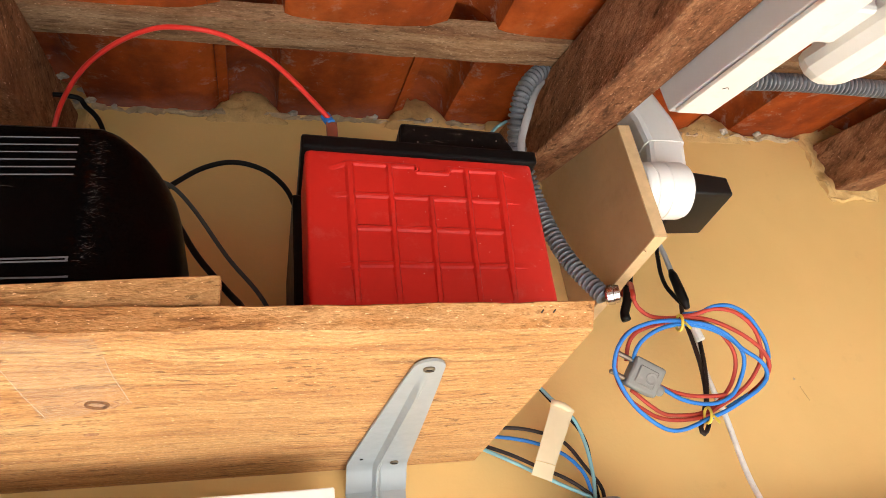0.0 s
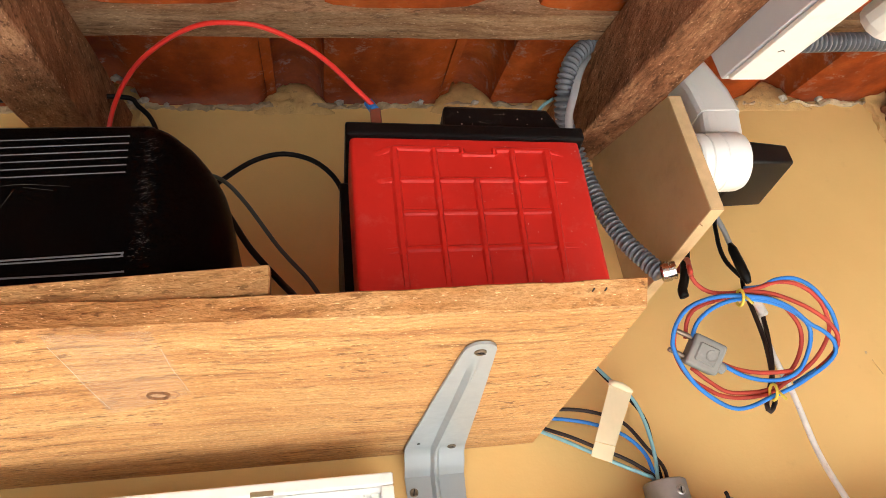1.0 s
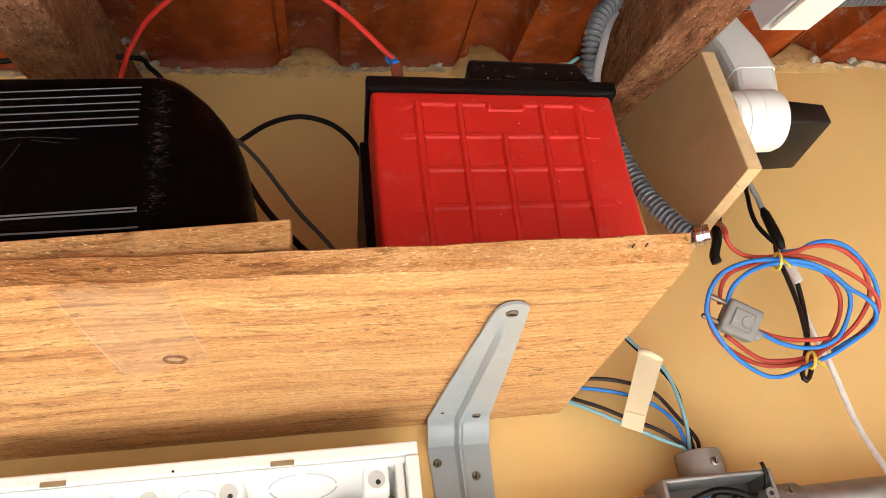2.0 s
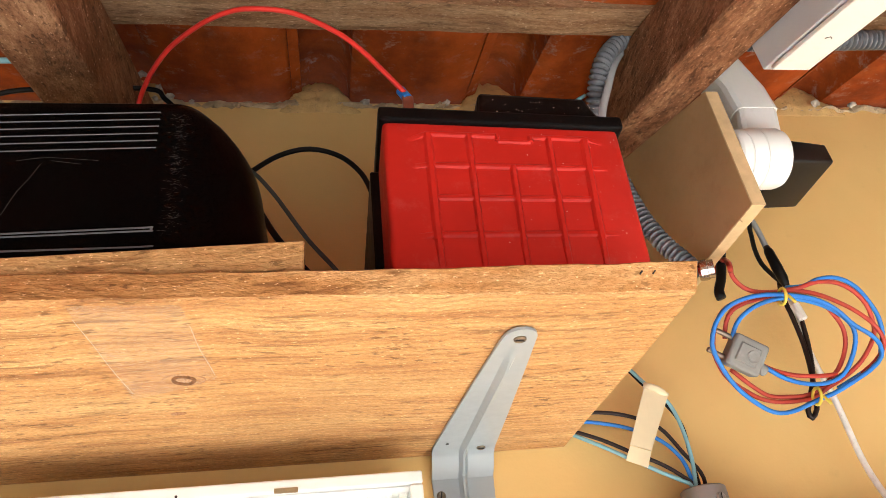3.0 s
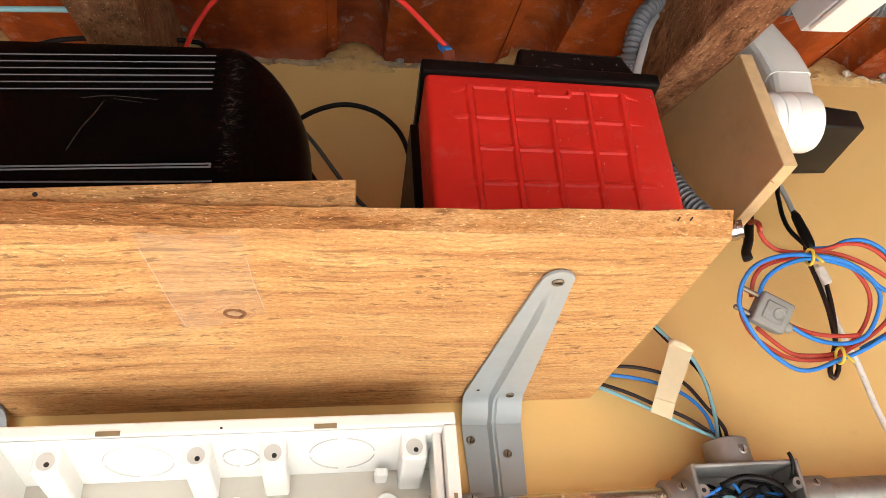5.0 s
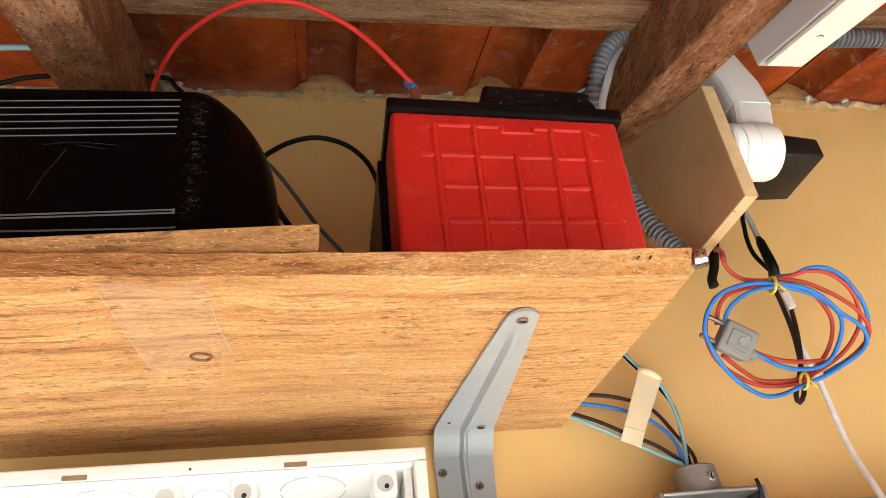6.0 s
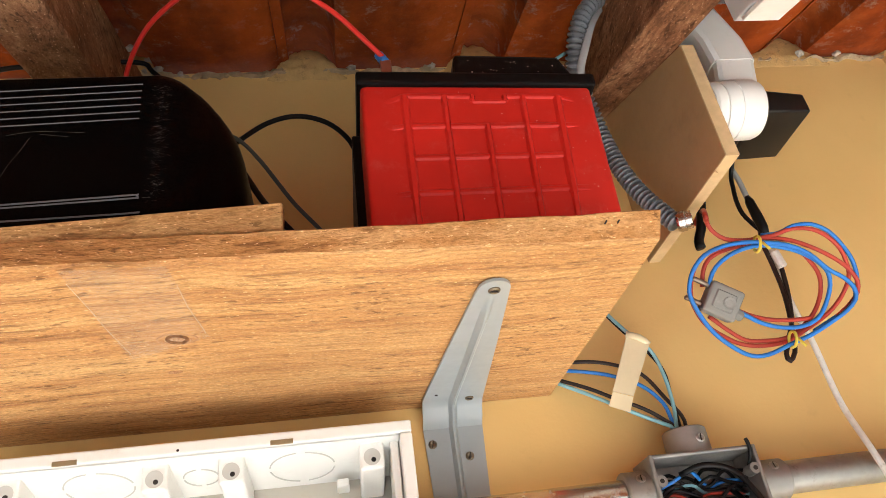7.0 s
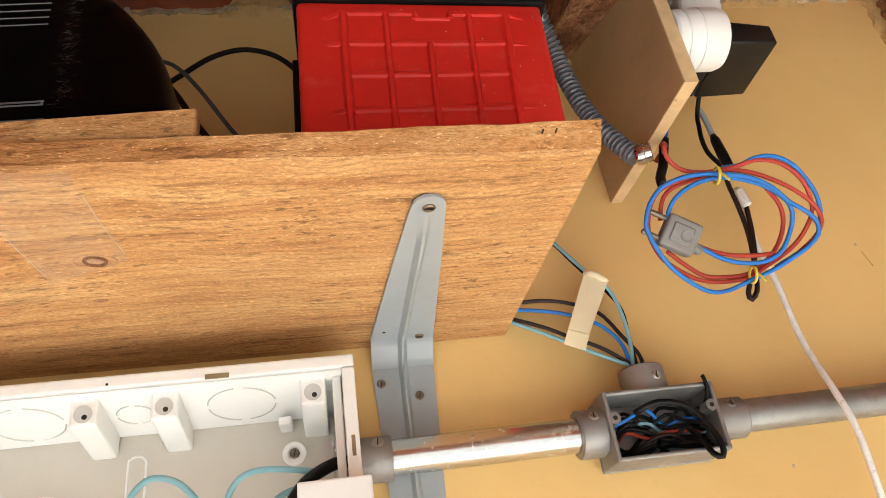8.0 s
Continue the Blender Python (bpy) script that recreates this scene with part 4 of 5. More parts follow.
LEFTDARK = [(-0.349, 0.52, 2.156), (-0.315, 0.52, 2.16), (-0.29, 0.52, 2.166), (-0.258, 0.52, 2.175), (-0.229, 0.52, 2.185)]
W1 = [(0.168, 0.6, 1.903), (0.19, 0.595, 1.901), (0.212, 0.592, 1.895), (0.232, 0.59, 1.884), (0.245, 0.588, 1.862), (0.254, 0.588, 1.847), (0.255, 0.588, 1.837)]
W2 = [(0.163, 0.6, 1.898), (0.189, 0.595, 1.892), (0.21, 0.592, 1.885), (0.23, 0.59, 1.874), (0.242, 0.588, 1.858), (0.245, 0.588, 1.843), (0.246, 0.588, 1.836)]
W3 = [(0.161, 0.6, 1.891), (0.185, 0.593, 1.878), (0.205, 0.59, 1.866), (0.225, 0.588, 1.855), (0.24, 0.588, 1.844), (0.247, 0.588, 1.836)]
W4 = [(0.161, 0.6, 1.888), (0.184, 0.593, 1.873), (0.203, 0.588, 1.86), (0.223, 0.586, 1.848), (0.237, 0.586, 1.841), (0.244, 0.586, 1.835)]
W5 = [(0.2, 0.6, 1.971), (0.21, 0.595, 1.954), (0.228, 0.588, 1.922), (0.243, 0.586, 1.903), (0.248, 0.585, 1.88), (0.249, 0.586, 1.856), (0.246, 0.586, 1.835)]
W6 = [(0.201, 0.604, 1.972), (0.214, 0.6, 1.952), (0.228, 0.594, 1.925), (0.244, 0.592, 1.903), (0.252, 0.592, 1.885), (0.251, 0.59, 1.862), (0.251, 0.59, 1.836)]
TEAL1 = [(-0.111, 0.57, 1.77), (-0.107, 0.57, 1.78), (-0.099, 0.57, 1.788), (-0.09, 0.57, 1.789), (-0.078, 0.57, 1.784), (-0.067, 0.57, 1.772), (-0.063, 0.57, 1.765)]
TEAL2 = [(-0.051, 0.57, 1.761), (-0.048, 0.57, 1.773), (-0.041, 0.57, 1.783), (-0.028, 0.57, 1.787), (-0.008, 0.575, 1.786), (0.014, 0.58, 1.783)]
TEAL3 = [(-0.022, 0.565, 1.763), (-0.014, 0.57, 1.77), (-0.001, 0.575, 1.775)]
DARK2 = [(-0.181, 0.515, 2.185), (-0.172, 0.53, 2.188), (-0.156, 0.535, 2.181), (-0.138, 0.54, 2.164), (-0.119, 0.545, 2.146)]


# ---- fibreboard panel with socket, charger and trunking ----
def make_panel():
    t = thing("fibreboard_panel", "upright brown fibreboard panel fixed to the rafter beside the shelf", "panel")
    bm = bmesh.new()
    # slightly askew, its top edge cut to the slope of the rafter above it
    side = [(0.2855, 0.456, 2.0005), (0.2765, 0.609, 1.9965), (0.2765, 0.609, 2.1695), (0.2855, 0.456, 2.1166)]
    a = [bm.verts.new(p) for p in side]
    b = [bm.verts.new((x + 0.0118, y, z)) for x, y, z in side]
    bm.faces.new(a)
    bm.faces.new(b[::-1])
    for k in range(4):
        f = bm.faces.new((a[k], b[k], b[(k + 1) % 4], a[(k + 1) % 4]))
        f.material_index = 1
    bmesh.ops.recalc_face_normals(bm, faces=bm.faces[:])
    bmesh.ops.bevel(bm, geom=bm.edges[:], offset=0.0006, segments=1, affect="EDGES")
    ob = part("board", bm, M_MDF, t)
    ob.data.materials.append(M_MDFCUT)
    part("panel_nail", rod((0.2915, 0.4562, 2.028), (0.2915, 0.458, 2.028), 0.0011, 10), M_SCREW, t, "small nail head in the cut edge")
    part("splinter", tube([(0.2860, 0.476, 2.0002), (0.2848, 0.4735, 1.9985), (0.2850, 0.4725, 1.9965)], 0.0004, 5, step=0.001), M_MDFCUT, t, "frayed fibre on the lower edge")
    return t


make_panel()


def make_trunking():
    """White plastic trunking elbow: a chamfered duct bent towards the roof."""
    t = thing("cable_trunking", "white plastic cable trunking elbow above the socket", "trunking")
    path = [(0.3370, 0.487, 2.086), (0.3435, 0.487, 2.1165), (0.3425, 0.489, 2.145), (0.332, 0.492, 2.187)]
    outline = [(-0.019, 0.012), (-0.019, -0.007), (-0.0175, -0.011), (-0.014, -0.0128), (0.013, -0.0128), (0.0165, -0.0112), (0.018, -0.007), (0.018, 0.012)]

    def duct(path, k=1.0):
        verts, faces = [], []
        for i, p in enumerate(path):
            for u, w in outline:
                verts.append((p[0] + u * k, p[1] + w * k, p[2]))
        n = len(outline)
        for i in range(len(path) - 1):
            for j in range(n):
                faces.append((i * n + j, i * n + (j + 1) % n, (i + 1) * n + (j + 1) % n, (i + 1) * n + j))
        faces.append(tuple(range(n))[::-1])
        faces.append(tuple((len(path) - 1) * n + j for j in range(n)))
        return verts, faces
    part("duct", duct(path[:2]), M_WHITE, t)
    part("elbow_cover", duct(path[1:], 1.06), M_WHITE, t)
    return t


make_trunking()
st = thing("round_socket", "round white plastic socket adapter on the panel", "socket")
part("flange", lathe((0.301, 0.482, 2.066), (1, 0, 0), [(0, 0.022), (0.002, 0.0235), (0.008, 0.0242), (0.010, 0.023), (0.0105, 0.0215)]), M_WHITE, st, smooth=False)
part("barrel", lathe((0.3115, 0.482, 2.066), (1, 0, 0.0), [(0, 0.0232), (0.002, 0.0245), (0.010, 0.0252), (0.0102, 0.0245), (0.011, 0.0245), (0.0112, 0.0252), (0.028, 0.025), (0.032, 0.0235), (0.034, 0.020)], 40), M_WHITE, st).data.shade_smooth()
for o in st.children:
    o.data.set_sharp_from_angle(angle=radians(30))
ct = thing("plug_charger", "flat black plug-in charger in the socket", "charger")
part("plug_face", box(0.3458, 0.3605, 0.4936, 0.5615, 2.0742, 2.0990, 0.0022, 2), M_CHARGER, ct, "black plug face of the charger")
shell = box(0.3610, 0.4092, 0.4930, 0.5620, 2.0735, 2.0996, 0.0026, 3)
for v in shell.verts:
    # the outer end is drawn in a little, top and sides
    k = max(0.0, (v.co.x - 0.391) / 0.018)
    if v.co.z > 2.086:
        v.co.z -= 0.0055 * (v.co.x - 0.361) / 0.048
    v.co.y += 0.0022 * k if v.co.y < 0.526 else -0.0022 * k
part("shell", shell, M_CHARGER, ct, smooth=True).data.set_sharp_from_angle(angle=radians(40))
for nm, pts, r, m in (("supply_lead", GREYSTUB, 0.0026, W_GREY), ("supply_lead", BLK_1, 0.0021, W_BLACK)):
    w = thing(nm, "thin lead hanging from the charger" if m is W_BLACK else "short grey lead entering a black sleeve", "cable")
    part("insulation", tube(([(0.372, 0.565, 2.085)] if m is W_BLACK else []) + pts, r, 10), m, w, smooth=True)
sl = thing("heat_shrink_sleeve", "black tapered sleeve joining leads on the wall", "sleeve")
part("sleeve", lathe((0.3745, 0.575, 2.041), (0.03, -0.08, -1), [(0, 0.0024), (0.006, 0.0042), (0.024, 0.0048), (0.036, 0.0046), (0.044, 0.0026)], 14), W_BLACK, sl, smooth=True)
bl = thing("hanging_lead", "black twin lead folded into a hanging loop", "cable")
part("insulation", tube(BLK_2, 0.0021, 10), W_BROWN, bl, smooth=True)
wl = thing("white_cable", "paint-specked white cable running down the wall across the pipe", "cable")
part("insulation", tube(WHITE, 0.0025, 12), W_WHITE, wl, smooth=True)
part("connector", rod((0.3805, 0.578, 1.983), (0.3840, 0.579, 1.967), 0.0042, 12, 0.001), W_WHITE, wl, "small white wire connector")

# ---- corrugated conduits ----
fx = thing("corrugated_conduit", "grey corrugated flexible conduit curving past the battery", "conduit")
part("tube", tube(FLEXUP, 0.0081, 18, ridge=(0.0048, 0.0030)), M_FLEX, fx, smooth=True)
part("end_ferrule", lathe((0.2675, 0.5225, 1.9852), (0.01, -0.0059, -0.0012), [(0, 0.0075), (0.002, 0.0085), (0.007, 0.0085), (0.0075, 0.0075), (0.012, 0.0073), (0.0122, 0.005), (0.008, 0.005)], 24), M_PIPE, fx, "shiny metal end ferrule")
fc = thing("flat_cable", "flat grey-white cable beside the conduit", "cable")
part("insulation", tube(FLAT + [(0.2015, 0.48, 2.09)], 0.0034, 10, flat=0.4), W_GREY, fc, smooth=True)
pc = thing("thin_wire", "short pale blue wire behind the battery", "wire")
part("insulation", tube([(0.165, 0.5, 2.10), (0.178, 0.5, 2.125), (0.192, 0.5, 2.145), (0.205, 0.5, 2.155)], 0.0016, 8), W_PALE, pc, smooth=True)
f2 = thing("corrugated_conduit", "grey corrugated conduit running below the batten", "conduit")
part("tube", tube([(0.3, 0.44, 2.158), (0.4, 0.44, 2.1625), (0.485, 0.44, 2.166), (0.573, 0.44, 2.165), (0.7, 0.44, 2.16), (0.95, 0.44, 2.162)], 0.0088, 16, ridge=(0.0048, 0.0030)), M_FLEX, f2, smooth=True)


# ---- lamp housing along the rafter ----
def sloped(x0, x1, y0, y1, base0, base1, bevel=0.0012):
    bm = bmesh.new()
    v = [bm.verts.new((x, y, roof_z(b, y))) for y in (y0, y1) for x, b in ((x0, base0), (x1, base0), (x1, base1), (x0, base1))]
    for q in ((0, 1, 2, 3), (7, 6, 5, 4), (0, 4, 5, 1), (1, 5, 6, 2), (2, 6, 7, 3), (3, 7, 4, 0)):
        bm.faces.new([v[i] for i in q])
    bmesh.ops.recalc_face_normals(bm, faces=bm.faces[:])
    bmesh.ops.bevel(bm, geom=bm.edges[:], offset=bevel, segments=2, profile=0.5, affect="EDGES")
    return bm


lh = thing("lamp_housing", "long white metal lamp housing along the rafter", "lamp housing")
# the side takes the shaded copy, the bottom cover the lit white
part("housing", sloped(0.2875, 0.313, -0.55, 0.392, 2.1475, 2.205), M_TRUNKSHADE, lh, "white metal side of the housing, its shade painted in grey")
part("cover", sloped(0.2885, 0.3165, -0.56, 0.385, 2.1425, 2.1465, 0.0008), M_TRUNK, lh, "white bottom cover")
part("pencil_mark", tube([(0.2985, 0.345, roof_z(2.1423, 0.345)), (0.301, 0.343, roof_z(2.1423, 0.343)), (0.3035, 0.345, roof_z(2.1423, 0.345))], 0.0003, 5, step=0.001), M_HOLE, lh)


def make_holder():
    """White lamp socket on the housing's side: rounded bracket plate with a tapered cup."""
    t = thing("lamp_holder", "white plastic lamp holder clipped on the housing", "lamp holder")
    part("body", sloped(0.352, 0.388, 0.10, 0.333, 2.139, 2.172, 0.012), M_WHITE, t)
    part("neck", sloped(0.3165, 0.356, 0.26, 0.30, 2.158, 2.19, 0.004), M_WHITE, t)
    ob = part("cup", lathe((0.395, 0.322, 2.062), (0.25, -0.15, 1), [(0, 0.010), (0.002, 0.022), (0.010, 0.0245), (0.03, 0.0245), (0.031, 0.023), (0.05, 0.023), (0.055, 0.018)], 36), M_WHITE, t, smooth=True)
    ob.data.set_sharp_from_angle(angle=radians(35))
    return t


make_holder()

# ---- coil of twin flex with a plug ----
coil = thing("coiled_flex", "red and blue flex coiled and tied, hanging on the wall", "cable coil")
for pts, m in ((BLUE_A, W_BLUE), (BLUE_B, W_BLUE), (BLUE_C, W_BLUE), (RED_A, W_COILRED), (RED_B, W_COILRED), (RED_C, W_COILRED), (RED_D, W_COILRED), (RED_E, W_COILRED)):
    part("strand", tube(pts, 0.00172, 10, closed=pts is BLUE_A), m, coil, smooth=True)
part("joint_sleeve", tube(BLACKBITS, 0.0042, 10), W_BLACK, coil, "black taped joint", smooth=True)
part("lead_in", tube(BLUEUP, 0.0021, 8), W_BLUE, coil, smooth=True)
part("lead_in", tube([(0.305, 0.562, 2.006), (0.31, 0.55, 2.012), (0.2945, 0.51, 1.992), (0.2731, 0.4897, 1.9707)][:2] + RED_A[:2], 0.0022, 8), W_COILRED, coil, smooth=True)
for c in ((0.3115, 0.4985, 1.9465), (0.3405, 0.543, 1.8845)):
    ring = [(c[0] + 0.001 * math.sin(a), c[1] + 0.0055 * math.cos(a), c[2] + 0.0062 * math.sin(a)) for a in [i * math.pi / 6 for i in range(12)]]
    part("yellow_tie", tube(ring, 0.0012, 8, closed=True, step=0.002), M_YELLOW, coil, "twisted yellow wire tie", smooth=True)
    part("yellow_tie", tube([(c[0] + 0.001, c[1] - 0.0055, c[2] - 0.002), (c[0] + 0.002, c[1] - 0.007, c[2] - 0.006), (c[0] + 0.004, c[1] - 0.007, c[2] - 0.009)], 0.0011, 8), M_YELLOW, coil, "twisted yellow wire tie", smooth=True)
M_COILPLUG = Matrix.Translation((0.2815, 0.524, 1.9125)) @ Euler((radians(28), radians(29), radians(6))).to_matrix().to_4x4() @ Matrix.Scale(0.92, 4)


def make_plug():
    t = thing("mains_plug", "grey rubber two-pin plug tied to the coil", "plug")
    body = part("body", box(-0.0145, 0.0145, -0.008, 0.008, -0.0135, 0.0135, 0.0028, 3), M_PLUG, t)
    part("raised_panel", box(-0.009, 0.009, -0.0092, -0.0075, -0.008, 0.008, 0.001, 1), M_PLUG, t)
    part("thumb_rest", lathe((0.004, -0.0085, 0.0), (0, -1, 0), [(0, 0.0055), (0.0014, 0.005), (0.0008, 0.003)], 18), M_PLUG, t)
    part("cord_grip", rod((0.0135, 0, -0.004), (0.021, 0, -0.005), 0.0052, 16, 0.001, 0.0042), M_PLUG, t)
    for z in (-0.0085, 0.0085):
        part("pin", rod((-0.014, 0, z), (-0.029, 0, z), 0.0021, 12, 0.0007), M_PIN, t, "tarnished round pin")
    t.matrix_world = M_COILPLUG
    return t


make_plug()


# ---- conduit box, pipes and wires ----
def make_conduit_box():
    t = thing("conduit_box", "open cast aluminium conduit box full of wires", "junction box")
    x0, x1, z0, z1, yf, yb = 0.2100, 0.2945, 1.7645, 1.8145, 0.568, 0.606
    w = 0.0032
    part("back", box(x0, x1, yb - 0.003, yb, z0, z1, 0.0008, 1), M_CAST, t)
    for xa in (x0, x1 - w):
        part("end_wall", box(xa, xa + w, yf, yb - 0.0032, z0, z1, 0.0014, 3), M_CAST, t)
    for za in (z0 + 0.0002, z1 - w - 0.0002):
        part("long_wall", box(x0 + w - 0.0008, x1 - w + 0.0008, yf + 0.0004, yb - 0.0034, za, za + w, 0.0014, 3), M_CAST, t)
    for x, z in ((x0 + 0.0055, 1.795), (x1 - 0.0055, 1.797)):
        part("screw_lug", lathe((x, yf + 0.0005, z), (0, 1, 0), [(0, 0.0012), (0, 0.0042), (0.012, 0.0042), (0.012, 0.001)], 16), M_CAST, t)
        part("lug_hole", rod((x, yf + 0.0002, z), (x, yf + 0.002, z), 0.0017, 12), M_HOLE, t)
    cy, cz = 0.5885, 1.7905
    for xa, xb, r in ((0.1915, 0.2105, 0.0172), (0.2940, 0.3190, 0.0152)):
        ob = part("pipe_hub", lathe((xa, cy, cz), (1, 0, 0), [(0, 0.0135), (0, r - 0.0008), (0.0008, r), (xb - xa - 0.001, r), (xb - xa, r - 0.001), (xb - xa, 0.012)], 32), M_CAST, t, smooth=True)
        ob.data.set_sharp_from_angle(angle=radians(40))
        screw(t, ((xa + xb) / 2 + 0.001, cy - r * 0.86, cz + r * 0.5), (0, -0.86, 0.5), 0.0036, M_ZINC)
    ob = part("top_hub", lathe((0.2515, cy, 1.8125), (0, 0, 1), [(0, 0.0172), (0.001, 0.0172), (0.021, 0.0168), (0.022, 0.0158), (0.022, 0.0138), (0.004, 0.0138)], 32), M_CAST, t, smooth=True)
    ob.data.set_sharp_from_angle(angle=radians(40))
    screw(t, (0.2555, cy - 0.0166, 1.824), (0.1, -1, 0.1), 0.0036, M_ZINC)
    return t


make_conduit_box()
# wires in the box; most are black to paint in the shade inside it
rb = random.Random(21)
for i, m in enumerate((W_BLACK, W_BLACK, W_BROWN, W_BLACK, W_BLACK, W_COILRED, W_BLACK, W_PALE, W_BLACK, W_BLACK, W_BROWN, W_BLACK, W_BLUE, W_BLACK)):
    zc = 1.772 + 0.0021 * i
    pts = []
    xa, xb = 0.2150, 0.2895
    for k in range(6):
        s = k / 5
        pts.append((xa + (xb - xa) * s, 0.595 + rb.uniform(-0.012, 0.006) - 0.003 * math.sin(s * 3.1), zc + rb.uniform(-0.007, 0.007)))
    w = thing("box_wire", "short insulated wire bundled inside the conduit box", "wire", "wires in the conduit box")
    part("insulation", tube(pts, 0.0014, 8), m, w, smooth=True)
w = thing("wire_loop", "black wire looping out of the conduit box", "wire")
part("insulation", tube([(0.235, 0.580, 1.800), (0.25, 0.569, 1.803), (0.268, 0.563, 1.796), (0.277, 0.559, 1.780), (0.2805, 0.556, 1.766), (0.2785, 0.556, 1.758), (0.2740, 0.559, 1.761), (0.273, 0.566, 1.772), (0.272, 0.58, 1.785)], 0.0022, 12), W_BLACK, w, smooth=True)
w = thing("cable_stub", "cut black cable stub standing up from the conduit box", "wire")
part("insulation", tube([(0.286, 0.585, 1.79), (0.2890, 0.570, 1.806), (0.2885, 0.5665, 1.814), (0.2875, 0.5665, 1.8185)], 0.0015, 8), W_BLACK, w, smooth=True)
pl = thing("conduit_pipe", "shiny galvanised conduit pipe between the boxes", "pipe")
part("pipe", rod((0.03, 0.5885, 1.7895), (0.2, 0.5885, 1.7905), 0.0125, 40), M_PIPE, pl, smooth=True).data.set_sharp_from_angle(angle=radians(60))
cp = part("coupling", lathe((0.0365, 0.5885, 1.7895), (1, 0, 0), [(0, 0.013), (0, 0.0148), (0.001, 0.0155), (0.021, 0.0155), (0.022, 0.0148), (0.022, 0.013)], 32), M_CAST, pl, "dull metal coupling", smooth=True)
cp.data.set_sharp_from_angle(angle=radians(40))
screw(pl, (0.049, 0.5750, 1.7975), (0, -0.86, 0.5), 0.0042, M_ZINC)
pr = thing("conduit_pipe", "dull grey conduit pipe running along the wall", "pipe")
part("pipe", rod((0.31, 0.5885, 1.791), (1.6, 0.5885, 1.800), 0.0122, 40), surface("dull_galvanised_pipe", (0.33, 0.33, 0.31), 0.42, 0.75, dirt=(0.16, 0.14, 0.11), dirt_amount=0.6, relief=0.2, big=30, vary=0.2), pr, smooth=True).data.set_sharp_from_angle(angle=radians(60))

for pts, m, lab in ((W1, W_BROWN, "dark brown wire from the conduit box behind the shelf"), (W2, W_BLUE, "blue wire from the conduit box behind the shelf"), (W3, W_BROWN, "dark brown wire from the conduit box behind the shelf"), (W4, W_PALE, "pale blue wire from the conduit box behind the shelf"), (W5, W_PALE, "pale blue wire rising from the conduit box"), (W6, W_BLACK, "black wire rising from the conduit box")):
    w = thing("supply_wire", lab, "wire", "wires above the conduit box")
    part("insulation", tube(pts + [(pts[-1][0], 0.5885, 1.815)], 0.00155, 10), m, w, smooth=True)
tp = thing("tape_flag", "strip of blank masking tape folded round the wires", "tape")
for nm, q in (("strip", ((0.2260, 1.9175), (0.2425, 1.9070), (0.2170, 1.8640), (0.2010, 1.8695))), ("strip", ((0.2010, 1.8690), (0.2168, 1.8635), (0.2115, 1.8520), (0.1955, 1.8585)))):
    bm = prism(q, 0.5812, 0.5818)
    for v in bm.verts:
        v.co.y -= 0.003 * math.sin((v.co.z - 1.855) * 45) - 0.002
    part(nm, bm, M_TAPE, tp)
part("wrapped_edge", tube([(0.2250, 0.583, 1.917), (0.2345, 0.5805, 1.9125), (0.2420, 0.583, 1.9065)], 0.0028, 10, flat=0.6), M_TAPE, tp, smooth=True)


